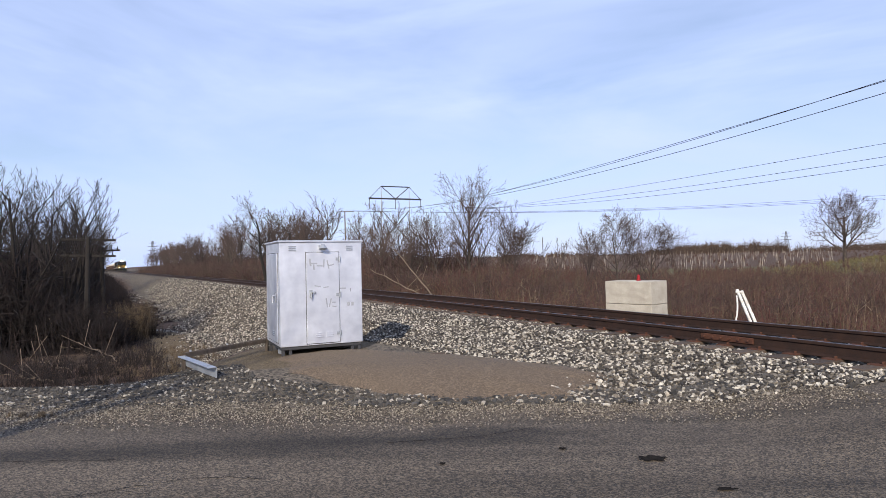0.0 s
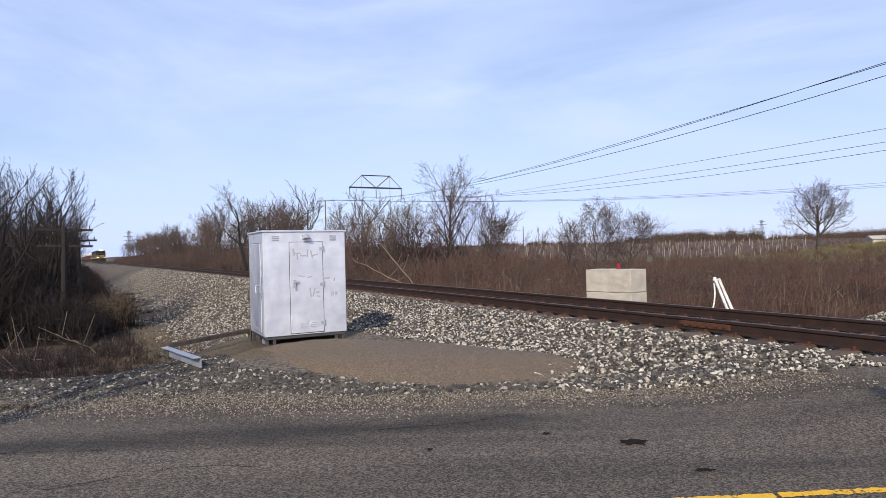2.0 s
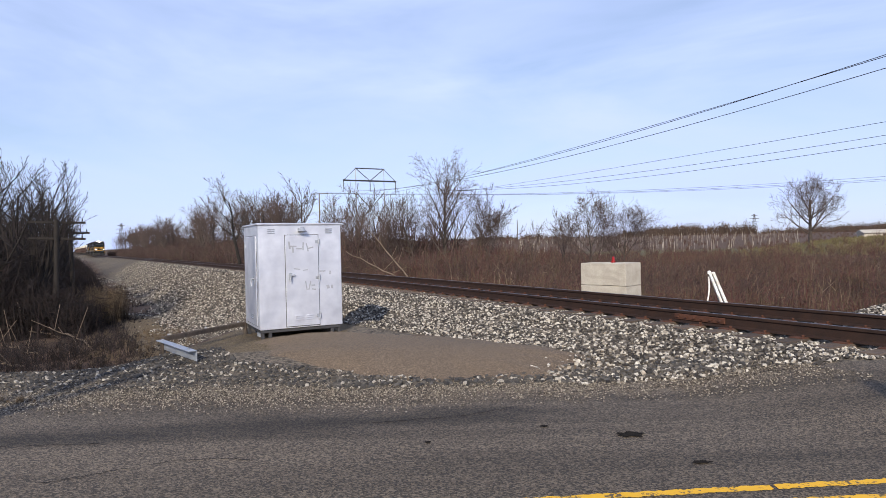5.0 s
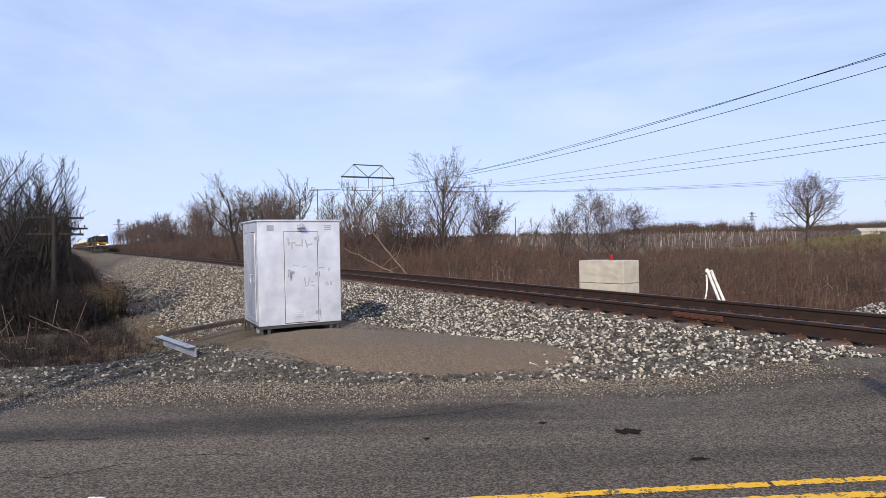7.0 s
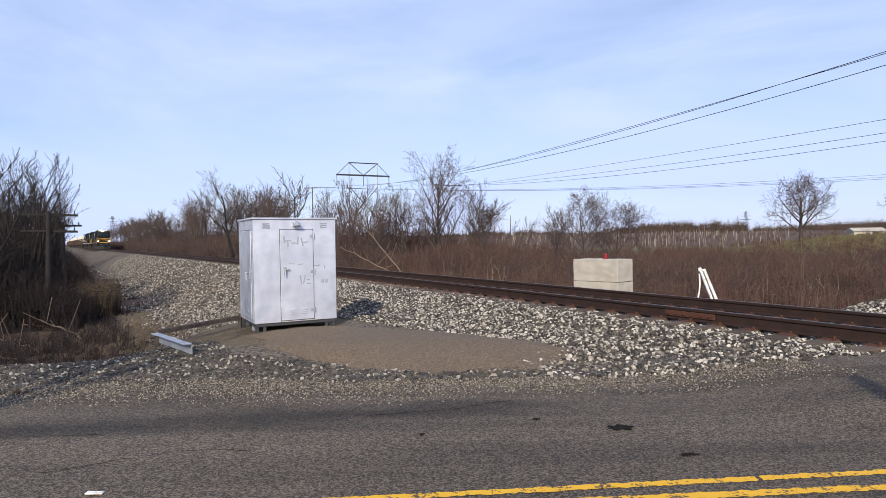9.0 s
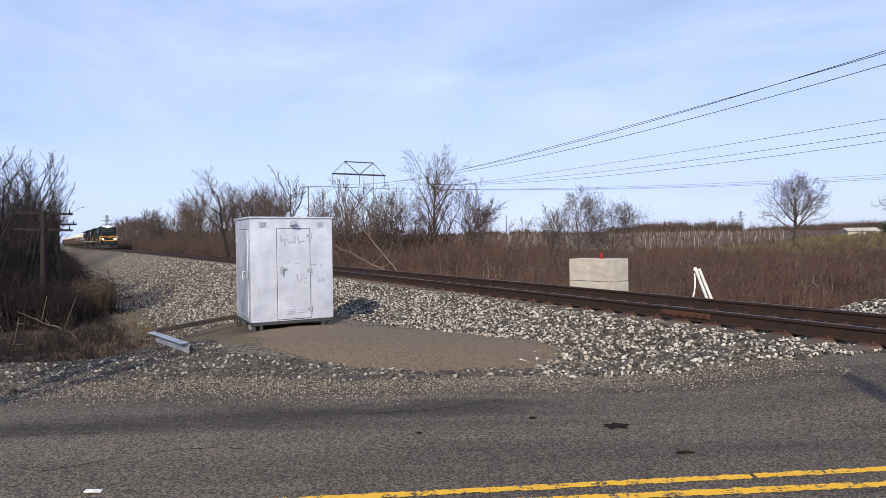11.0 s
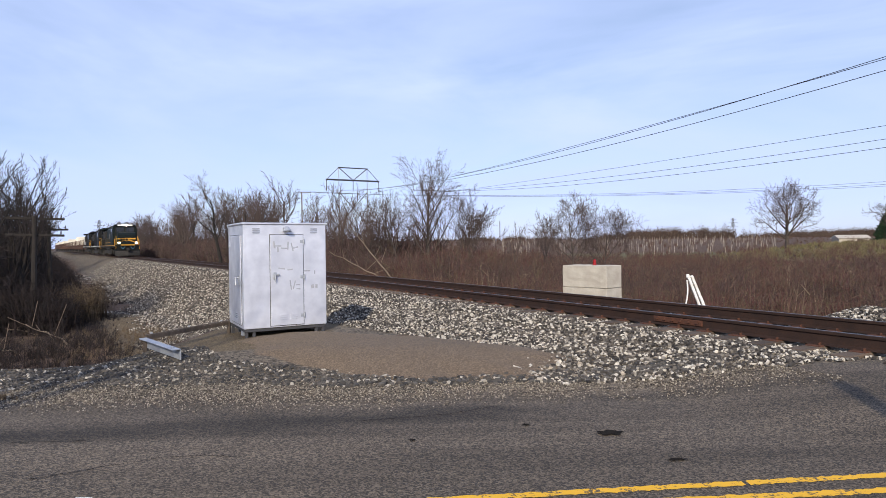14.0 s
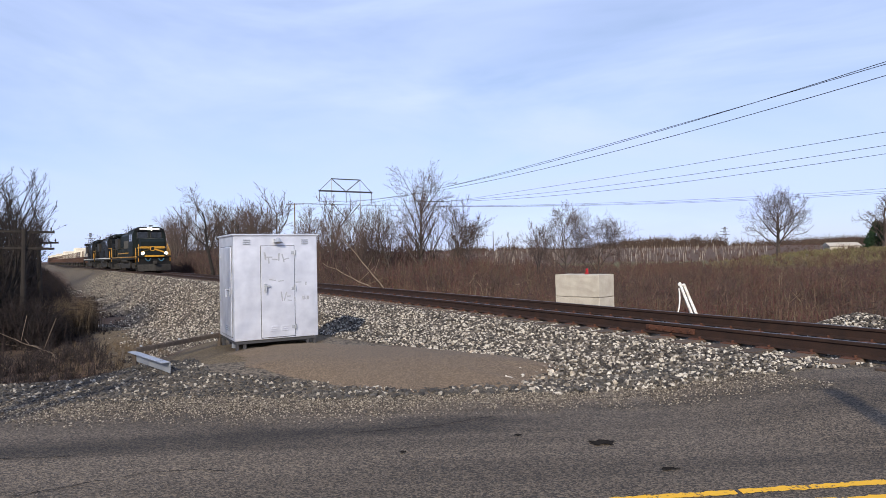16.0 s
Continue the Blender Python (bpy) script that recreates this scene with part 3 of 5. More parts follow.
def relay_cabinet():
    W, D, H = 1.394, 1.25, 1.72
    cab = thing("relay_cabinet", "silver-painted steel relay cabinet on short legs beside the track", "cabinet", pose(-3.40, 10.0, 0.25, 0, 0, 30))
    body = part("body", box(bmn(), (W / 2, D / 2, H / 2), (W, D, H), 0.008), M_SILVER, cab)
    part("roof", box(bmn(), (W / 2, D / 2, H + 0.012), (W + 0.05, D + 0.05, 0.03), 0.008), M_SILVER, cab, "flat sheet-metal roof cap")
    part("base_frame", box(bmn(), (W / 2, D / 2, -0.028), (W - 0.04, D - 0.04, 0.05), 0.006), M_SEAM, cab)
    for x in (0.05, 0.17, W - 0.17, W - 0.05):
        for y in (0.06, D - 0.06):
            part("leg", box(bmn(), (x, y, -0.21), (0.05, 0.05, 0.33), 0.006), M_SEAM, cab)
    # front door with its gap, hinges, handle and louvres
    x0, x1, z0, z1 = 0.435, 0.99, 0.03, 1.545
    part("door_gap", box(bmn(), ((x0 + x1) / 2, 0.0, (z0 + z1) / 2), (x1 - x0 + 0.018, 0.008, z1 - z0 + 0.018)), M_SEAM, cab, "dark gap round the door")
    door = part("door", box(bmn(), ((x0 + x1) / 2, -0.006, (z0 + z1) / 2), (x1 - x0, 0.024, z1 - z0), 0.006), M_SILVER, cab)
    bm = bmn()
    louvre(bm, 0.58, 0.70, 0.13, 3, -0.016)
    louvre(bm, 0.755, 0.875, 0.13, 3, -0.016)
    part("louvre", bm, M_SILVER, door)
    for z in (1.43, 0.83, 0.18):
        bm = rod(bmn(), (x1 + 0.012, -0.024, z - 0.045), (x1 + 0.012, -0.024, z + 0.045), 0.012)
        box(bm, (x1 - 0.02, -0.021, z), (0.07, 0.008, 0.05), 0.002)
        part("hinge", bm, M_STEEL, door)
    bm = box(bmn(), (0.505, -0.026, 0.86), (0.05, 0.016, 0.12), 0.004)
    rod(bm, (0.505, -0.03, 0.88), (0.505, -0.07, 0.88), 0.012)
    rod(bm, (0.505, -0.068, 0.885), (0.50, -0.068, 0.77), 0.011, 0.009)
    box(bm, (0.55, -0.04, 0.88), (0.06, 0.03, 0.035), 0.006)
    part("handle", bm, M_STEEL, door, "galvanised lever handle with a padlock")
    for x in (0.15, 1.12):
        bm = bmn()
        louvre(bm, x, x + 0.115, 1.575, 3)
        part("vent", bm, M_STEEL, cab, "slotted vent with a dark gap")
    # lamp above the door
    bm = box(bmn(), (0.70, -0.012, 1.63), (0.10, 0.03, 0.07), 0.006)
    rod(bm, (0.70, -0.02, 1.66), (0.70, -0.085, 1.665), 0.012)
    rod(bm, (0.70, -0.085, 1.68), (0.70, -0.10, 1.60), 0.025, 0.075, 14)
    lamp = part("door_lamp", bm, M_STEEL, cab, "small hooded lamp above the door")
    part("bulb", rod(bmn(), (0.70, -0.097, 1.625), (0.70, -0.101, 1.593), 0.03, 0.022, 10), M_WHITE, lamp)
    # rubbed-out marks, left as plain bars
    rng = random.Random(3)
    for k, (x, z, w, h) in enumerate(((0.50, 1.38, 0.03, 0.12), (0.56, 1.36, 0.12, 0.022), (0.56, 1.30, 0.025, 0.09), (0.66, 1.32, 0.10, 0.02), (0.73, 1.36, 0.022, 0.13),
                                      (0.80, 1.34, 0.02, 0.14), (0.86, 1.33, 0.09, 0.02), (0.62, 0.98, 0.11, 0.018), (0.76, 0.96, 0.09, 0.018), (0.77, 0.70, 0.02, 0.16),
                                      (0.83, 0.70, 0.02, 0.15), (0.89, 0.70, 0.06, 0.018), (0.90, 0.63, 0.07, 0.018), (1.06, 0.93, 0.10, 0.02), (1.19, 0.90, 0.02, 0.06), (1.15, 0.66, 0.05, 0.06), (1.22, 0.66, 0.04, 0.06))):
        on_door = x < 0.98
        y = -0.0195 if on_door else -0.0015
        part("paint_mark", box(bmn(), (x, y, z), (w, 0.002, h), 0, Matrix.Translation((x, 0, z)) @ Matrix.Rotation(rng.uniform(-.25, .25), 4, "Y") @ Matrix.Translation((-x, 0, -z))),
             M_GHOST, door if on_door else cab, "" if k else "rubbed-out grey paint mark")
    # side door on the short side
    part("side_door_gap", box(bmn(), (0.0, 0.62, 0.80), (0.008, 0.95, 1.50)), M_SEAM, cab)
    side = part("side_door", box(bmn(), (-0.006, 0.62, 0.80), (0.024, 0.93, 1.48), 0.006), M_SILVER, cab)
    for z in (1.38, 0.66, 0.2):
        part("hinge", box(bmn(), (-0.022, 1.06, z), (0.02, 0.06, 0.09), 0.004), M_STEEL, side)
    bm = box(bmn(), (-0.03, 0.22, 0.80), (0.02, 0.06, 0.16), 0.005)
    rod(bm, (-0.03, 0.22, 0.84), (-0.09, 0.22, 0.84), 0.014)
    rod(bm, (-0.085, 0.22, 0.85), (-0.085, 0.20, 0.72), 0.013)
    part("handle", bm, M_STEEL, side)
    bm = bmn()
    for k in range(3):
        box(bm, (-0.022, 0.5, 0.16 + k * 0.032), (0.014, 0.24, 0.014), 0.003)
    part("louvre", bm, M_STEEL, side)
    # conduits under the cabinet
    for x, y in ((0.10, 0.5), (0.10, 0.62), (0.16, 0.75)):
        part("conduit", rod(bmn(), (x, y, -0.01), (x - 0.02, y, -0.42), 0.022, n=10), M_STEEL, cab)


M_GHOST = mat("faded_grey_paint", (0.24, 0.25, 0.28), (0.44, 0.45, 0.48), 0.6, 0.1, 9, 50, 0, spread=0.9)
relay_cabinet()


def retaining_rail():
    """The low steel edge that holds the stone beside the cabinet."""
    edge = thing("retaining_edge", "low galvanised steel retaining edge holding back stone", "retaining edge")
    pts = [Vector((-3.68, 8.27, 0.22)), Vector((-4.65, 9.31, 0.26)), Vector((-4.02, 11.08, 0.28)), Vector((-2.9, 12.3, 0.30))]
    for i, (a, b) in enumerate(zip(pts, pts[1:])):
        d = b - a
        m = Matrix.Translation(a) @ Matrix.Rotation(math.atan2(d.y, d.x), 4, "Z")
        L = d.length
        bm = box(bmn(), (L / 2, 0, -0.065 if i == 0 else -0.025), (L, 0.012, 0.14 if i == 0 else 0.06), 0.002, m)
        box(bm, (L / 2, 0.06 if i == 0 else 0.03, 0.012), (L + 0.02, 0.11 if i == 0 else 0.05, 0.014), 0.003, m)
        beam = part("beam", bm, M_STEEL if i == 0 else M_WOOD, edge, "bolted grey steel channel" if i == 0 else "dark rusty steel edge")
        n = max(2, int(L / 0.55))
        for k in range(n):
            u = 0.15 + (L - 0.3) * k / (n - 1)
            part("bolt", rod(bmn(), m @ Vector((u, 0.06, 0.02)), m @ Vector((u, 0.06, 0.04)), 0.018, n=6), M_STEEL, beam)
    for p in pts[1:3]:
        part("post", box(bmn(), (p.x - 0.02, p.y, p.z - 0.25), (0.06, 0.06, 0.46), 0.006), M_WOOD, edge)


retaining_rail()


def concrete_block(z, turn, group="stacked concrete blocks"):
    rng = random.Random(int(z * 100))
    bm = bmn()
    box(bm, (0, 0, 0.30), (1.40, 0.76, 0.60))
    bmesh.ops.subdivide_edges(bm, edges=bm.edges[:], cuts=6, use_grid_fill=True)
    for v in bm.verts:
        v.co += Vector((rng.uniform(-1, 1), rng.uniform(-1, 1), rng.uniform(-1, 1))) * 0.005
    bmesh.ops.bevel(bm, geom=[e for e in bm.edges if e.calc_face_angle(0) > 1.2], offset=0.010, segments=1, affect="EDGES")
    ob = part("concrete_block", bm, M_CONC)
    ob.matrix_world = pose(3.87, 17.2, z, 0, 0, turn)
    return tagged(ob, "weathered tan cast concrete block stacked behind the track", "concrete block", group=group)


BLOCK_Z = 0.985 - 1.215
concrete_block(BLOCK_Z, -45.0)
concrete_block(BLOCK_Z + 0.61, -46.0)


def red_lamp():
    ob = thing("marker_lamp", "small red marker lantern standing on a concrete block", "lamp", pose(3.93, 17.1, BLOCK_Z + 1.212) @ Matrix.Scale(0.8, 4))
    part("base", rod(bmn(), (0, 0, 0), (0, 0, 0.05), 0.075, 0.07, 14), M_RED, ob)
    bm = rod(bmn(), (0, 0, 0.05), (0, 0, 0.15), 0.055, 0.05, 14)
    part("lens", bm, M_RED, ob, "ribbed red lens")
    part("cap", rod(bmn(), (0, 0, 0.15), (0, 0, 0.21), 0.06, 0.02, 14), M_RED, ob)


red_lamp()


def leaning_post():
    """A broken white marker: two planks, leaning, with a loose conduit."""
    ob = thing("marker_post", "broken white-painted wooden marker post leaning behind the track", "post")
    z0 = float(land(5.5, 13.0))
    for k, (dx, w) in enumerate(((0.0, 0.052), (0.105, 0.055))):
        a, b = Vector((5.33 + dx, 13.0, z0 - 0.1)), Vector((4.92 + dx * 0.8, 13.0, 0.92 - 0.03 * k))
        d = b - a
        m = Matrix.Translation(a) @ Matrix.Rotation(math.atan2(d.x, d.z), 4, "Y")
        part("plank", box(bmn(), (0, 0, d.length / 2), (w, 0.05, d.length), 0.006, m), M_WHITE, ob)
    part("brace", box(bmn(), (4.96, 12.99, 0.87), (0.14, 0.03, 0.035), 0.004), M_WHITE, ob)
    bm = bmn()
    last = None
    for k in range(11):
        u = k / 10
        p = Vector((4.90 + 0.05 * math.sin(u * 2.5) - 0.30 * u ** 2.0, 12.97, 0.80 - 0.98 * u))
        if last is not None:
            rod(bm, last, p, 0.016, n=8)
        last = p
    part("conduit", bm, M_WHITE, ob, "bent loose white conduit")


leaning_post()


def gravel_pile():
    n = 4200
    r = 1.5 * np.sqrt(_rs.uniform(0, 1, n))
    a = _rs.uniform(0, 6.28, n)
    x, y = 8.25 + r * 1.25 * np.cos(a), 12.3 + r * np.sin(a)
    z = land(x, y) + 0.78 * np.clip(1 - (r / 1.5) ** 1.4, 0, 1) + 0.02
    size = _rs.uniform(0.035, 0.075, n)
    heap("gravel_pile", x, y, z, size, M_STONE, "heap of pale crushed stone dumped behind the track")


gravel_pile()


# ---- marks on the road ----
def road_stain(x, y, rx, ry, seed, name="oil_stain", material=None):
    rng = random.Random(seed)
    n = 26
    V = [(x, y, float(land(x, y)) + 0.016)]
    for i in range(n):
        a = 2 * math.pi * i / n
        r = rng.uniform(0.6, 1.1)
        px, py = x + rx * r * math.cos(a), y + ry * r * math.sin(a)
        V.append((px, py, float(land(px, py)) + 0.015))
    F = [(0, 1 + i, 1 + (i + 1) % n) for i in range(n)]
    tagged(raw(name, V, F, material or M_STAIN), "black oil stain soaked into the asphalt road", "stain", group="stains on the road", kind="structure")


M_STAIN = mat("oily_tar", (0.010, 0.009, 0.008), (0.026, 0.022, 0.018), 1.0, 0, 12, 80, 0.4, 0.006, spec=0.03)
road_stain(1.29, 5.15, 0.13, 0.08, 1)
road_stain(1.62, 4.50, 0.075, 0.035, 2)
road_stain(-0.35, 5.0, 0.03, 0.03, 3)
road_stain(0.62, 5.4, 0.04, 0.03, 5)


def crack(pts, seed):
    rng = random.Random(seed)
    V, F, line = [], [], []
    for (xa, ya), (xb, yb) in zip(pts, pts[1:]):
        n = max(2, int(math.hypot(xb - xa, yb - ya) / 0.06))
        for k in range(n):
            u = k / n
            line.append((xa + (xb - xa) * u + rng.uniform(-.012, .012), ya + (yb - ya) * u + rng.uniform(-.012, .012)))
    for x, y in line:
        w = rng.uniform(0.0015, 0.007)
        V += [(x, y - w, float(land(x, y - w)) + 0.013), (x, y + w, float(land(x, y + w)) + 0.013)]
    F = [(2 * i, 2 * i + 2, 2 * i + 3, 2 * i + 1) for i in range(len(line) - 1)]
    tagged(raw("road_crack", V, F, M_STAIN), "thin dark crack running through the asphalt", "crack", group="cracks in the road", kind="structure")


crack([(-2.96, 4.19), (-2.6, 4.42), (-2.25, 4.62), (-1.94, 4.67), (-1.6, 4.62)], 1)
crack([(-0.9, 5.55), (-0.1, 5.75), (0.45, 6.05), (0.5, 6.3)], 2)
crack([(0.7, 6.55), (1.6, 6.72), (2.6, 6.80), (3.6, 6.85)], 3)
crack([(-4.6, 4.9), (-3.8, 5.0), (-3.0, 5.05)], 4)


def litter():
    bm = bmn()
    box(bm, (0, 0, 0.008), (0.11, 0.04, 0.012), 0.005)
    ob = part("litter", bm, M_WHITE)
    ob.matrix_world = pose(-2.37, 3.84, float(land(-2.37, 3.84)) + 0.008, 0, 3, 8)
    tagged(ob, "flat scrap of white litter lying on the road", "litter")


litter()


# ---- the train ----
S_END, SPEED = 66.3, 13.9
TRAIN, WHEELS = [], []
M_BLACK = mat("black_paint", (0.005, 0.0055, 0.006), (0.010, 0.010, 0.010), 0.6, 0, 2, 30, 0.04, 0.002, spec=0.2)
M_GREEN = mat("dark_green_paint", (0.004, 0.0075, 0.0075), (0.007, 0.011, 0.0105), 0.6, 0, 2, 30, 0.03, 0.002, spec=0.2)
M_GOLD = mat("yellow_paint", (0.56, 0.29, 0.025), (0.44, 0.22, 0.025), 0.45, 0, 3, 30, 0.04, 0.002)
M_OLIVE = mat("faded_gold_paint", (0.075, 0.058, 0.024), (0.05, 0.04, 0.018), 0.5, 0, 2, 30, 0.03, 0.002)
M_GRIME = mat("grimy_running_gear", (0.016, 0.015, 0.014), (0.038, 0.035, 0.032), 0.85, 0.2, 5, 50, 0.3, 0.006)
M_WHEEL = mat("steel_wheel", (0.14, 0.11, 0.09), (0.25, 0.22, 0.20), 0.5, 0.7, 6, 40, 0.1, 0.002)
M_PANE = mat("dark_windscreen", (0.012, 0.014, 0.016), None, 0.08, 0, 3, 30, 0, spec=0.7)
M_LIT = mat("lit_lens", (0.9, 0.85, 0.75), None, 0.3, 0, 3, 30, 0, glow=(1.0, 0.88, 0.70, 30.0))
M_BOARD = mat("lit_number_board", (0.8, 0.8, 0.78), None, 0.4, 0, 3, 30, 0, glow=(1.0, 0.95, 0.88, 0.25))
M_BARS = mat("white_lettering_paint", (0.75, 0.75, 0.73), (0.62, 0.62, 0.6), 0.5, 0, 4, 40, 0)
M_BLUE = mat("blue_hose", (0.05, 0.18, 0.30), None, 0.5)
M_CREAM = mat("dull_white_container", (0.78, 0.74, 0.64), (0.62, 0.57, 0.47), 0.6, 0, 1.2, 12, 0.05, 0.004, per=0.12)
M_OXIDE = mat("brown_car_paint", (0.075, 0.036, 0.024), (0.045, 0.028, 0.022), 0.75, 0, 2, 25, 0.1, 0.004, per=0.25)


def bogie(ob, x, axles, gap, spin):
    for sy in (-1, 1):
        bm = box(bmn(), (x, sy * 1.08, 0.72), (gap * (axles - 1) + 1.1, 0.14, 0.26), 0.03)
        for k in range(axles):
            ax = x + (k - (axles - 1) / 2) * gap
            box(bm, (ax, sy * 1.12, 0.53), (0.36, 0.20, 0.42), 0.03)
            if k < axles - 1:
                box(bm, (ax + gap / 2, sy * 1.12, 0.46), (0.5, 0.18, 0.34), 0.04)
        part("bogie_frame", bm, M_GRIME, ob)
    for k in range(axles):
        ax = x + (k - (axles - 1) / 2) * gap
        bm = rod(bmn(), (0, -0.85, 0), (0, 0.85, 0), 0.08, n=8)
        for sy in (-1, 1):
            rod(bm, (0, sy * 0.70, 0), (0, sy * 0.84, 0), 0.52, n=20)
            rod(bm, (0, sy * 0.66, 0), (0, sy * 0.70, 0), 0.55, n=20)
            rod(bm, (0, sy * 0.84, 0), (0, sy * 0.90, 0), 0.16, n=8)
            for q in range(4):
                box(bm, (0.3 * math.cos(q * 1.571), sy * 0.85, 0.3 * math.sin(q * 1.571)), (0.10, 0.02, 0.10))
        w = part("wheelset", bm, M_WHEEL, ob)
        w.location = (ax, 0, 0.52)
        if spin:
            WHEELS.append((w, (ax, 0, 0.52)))


def handrail(ob, pts, posts, r=0.022, material=None):
    bm = bmn()
    for a, b in zip(pts, pts[1:]):
        rod(bm, a, b, r, n=6)
    for a, b in posts:
        rod(bm, a, b, r, n=6)
    part("handrail", bm, material or M_GOLD, ob, "yellow tubular handrail" if (material or M_GOLD) is M_GOLD else "")


def locomotive(lead, first):
    label = ("dark green diesel locomotive with yellow nose stripes and lit headlights" if first
             else "black six-axle diesel locomotive with white lettering bars on its flank")
    ob = thing("locomotive", label, "locomotive", group="" if first else "trailing locomotives")
    L = 11.1
    shell = M_GREEN if first else M_BLACK
    part("underframe", box(bmn(), (0, 0, 1.40), (2 * L - 0.6, 3.0, 0.34), 0.03), M_BLACK, ob)
    for sy in (-1, 1):
        part("sill_stripe", box(bmn(), (0, sy * 1.505, 1.50), (2 * L - 1.4, 0.012, 0.07)), M_GOLD if first else M_BARS, ob, "thin painted stripe along the sill")
    # fuel tank, air tanks
    bm = prism(bmn(), [(-3.6, 0.35), (3.4, 0.35), (3.6, 0.55), (3.6, 1.24), (-3.6, 1.24)], -1.25, 1.25)
    part("fuel_tank", bm, M_GRIME, ob)
    for sy in (-1, 1):
        part("air_tank", rod(bmn(), (-1.5, sy * 1.36, 1.10), (2.6, sy * 1.36, 1.10), 0.16, n=12), M_GRIME, ob)
    bogie(ob, 6.7, 3, 1.75, True)
    bogie(ob, -6.7, 3, 1.75, True)
    # long hood with doors, grilles and roof gear
    bm = prism(bmn(), [(-0.95, 1.57), (0.95, 1.57), (0.95, 3.95), (0.72, 4.22), (-0.72, 4.22), (-0.95, 3.95)], -9.9, 4.9, 0, Matrix.Rotation(radians(-90), 4, "Z"))
    hood = part("long_hood", bm, shell, ob)
    for sy in (-1, 1):
        for k in range(16):
            part("hood_door", box(bmn(), (-6.2 + k * 0.68, sy * 0.955, 2.55), (0.60, 0.02, 1.55), 0.01), shell, hood)
        part("side_band", box(bmn(), (0.2, sy * 0.972, 2.95), (7.2, 0.014, 0.85)), M_OLIVE if first else M_BARS, hood, "faded gold side panel") if first else None
        if first:
            part("side_stripe", box(bmn(), (-2.6, sy * 0.972, 2.0), (13.5, 0.014, 0.11)), M_GOLD, hood)
        else:
            for k in range(3):
                part("lettering_bar", box(bmn(), (3.6, sy * 0.972, 2.35 + 0.55 * k), (0.75, 0.014, 0.36)), M_BARS, hood, "" if k else "white lettering as plain bars")
        part("grille", box(bmn(), (-8.3, sy * 1.0, 3.2), (2.6, 0.5, 1.2), 0.05), M_GRIME, hood, "flared radiator grille")
    part("radiator", box(bmn(), (-8.3, 0, 4.2), (2.9, 2.9, 0.34), 0.08), shell, hood)
    for x in (-9.2, -8.2, -7.2):
        part("fan", rod(bmn(), (x, 0, 4.3), (x, 0, 4.47), 0.5, n=18), M_GRIME, hood)
    part("exhaust_stack", box(bmn(), (-1.6, 0, 4.3), (0.9, 0.5, 0.3), 0.03), M_GRIME, hood)
    part("brake_blister", box(bmn(), (2.6, 0, 4.1), (2.6, 2.3, 0.55), 0.08), shell, hood)
    # cab
    out = [(-1.55, 1.57), (1.55, 1.57), (1.55, 3.7), (1.38, 4.22), (0.95, 4.5), (-0.95, 4.5), (-1.38, 4.22), (-1.55, 3.7)]
    cab = part("cab", prism(bmn(), out, 4.9, 8.0, 0, Matrix.Rotation(radians(-90), 4, "Z")), shell, ob)
    part("cab_roof", prism(bmn(), [(x * 1.02, z + 0.03) for x, z in out[3:7]] + [(-1.40, 4.16), (1.40, 4.16)], 4.8, 8.2, 0, Matrix.Rotation(radians(-90), 4, "Z")), M_BLACK, cab)
    for sy in (-1, 1):
        part("windscreen", box(bmn(), (8.01, sy * 0.62, 3.72), (0.03, 0.95, 0.62), 0.008), M_PANE, cab, "dark raked windscreen")
        part("windscreen_frame", box(bmn(), (8.0, sy * 0.62, 3.72), (0.03, 1.08, 0.75), 0.01), M_GRIME, cab)
        bm = box(bmn(), (6.3, sy * 1.555, 3.45), (0.75, 0.02, 0.7), 0.006)
        box(bm, (7.25, sy * 1.555, 3.45), (0.7, 0.02, 0.7), 0.006)
        part("side_window", bm, M_PANE, cab)
        part("number_board", box(bmn(), (8.22, sy * 0.62, 4.33), (0.10, 0.62, 0.17), 0.01), M_BOARD, cab, "lit number board, blank")
    hl = part("headlight", box(bmn(), (8.22, 0, 4.33), (0.12, 0.46, 0.28), 0.02), M_GRIME, cab, "twin headlight, lit")
    for sy in (-1, 1):
        part("lens", rod(bmn(), (8.28, sy * 0.13, 4.33), (8.31, sy * 0.13, 4.33), 0.13, n=14), M_LIT if first else M_PANE, hl)
    bm = rod(bmn(), (6.6, 0.3, 4.55), (6.6, 0.3, 4.72), 0.05)
    for k in range(3):
        rod(bm, (6.4, 0.2 + 0.12 * k, 4.72), (6.95, 0.2 + 0.12 * k, 4.72), 0.03, 0.07)
    part("horn", bm, M_GRIME, cab)
    # nose
    nose = part("nose", prism(bmn(), [(8.0, 1.57), (9.9, 1.57), (9.9, 3.0), (9.6, 3.28), (8.0, 3.40)], -1.1, 1.1), shell, ob)
    if first:
        part("nose_band", box(bmn(), (9.907, 0, 2.42), (0.016, 2.2, 0.20)), M_GOLD, nose, "broad yellow band across the nose")
        for sy in (-1, 1):
            part("nose_band", box(bmn(), (8.95, sy * 1.107, 2.42), (1.9, 0.016, 0.18)), M_GOLD, nose)
            part("chevron", box(bmn(), (9.908, sy * 0.62, 2.10), (0.014, 0.90, 0.13), 0, Matrix.Translation((0, sy * 0.62, 2.10)) @ Matrix.Rotation(-sy * 0.32, 4, "X") @ Matrix.Translation((0, -sy * 0.62, -2.10))), M_GOLD, nose)
        part("emblem", rod(bmn(), (9.90, 0, 2.30), (9.925, 0, 2.30), 0.24, n=20), M_GOLD, nose, "round yellow emblem, plain")
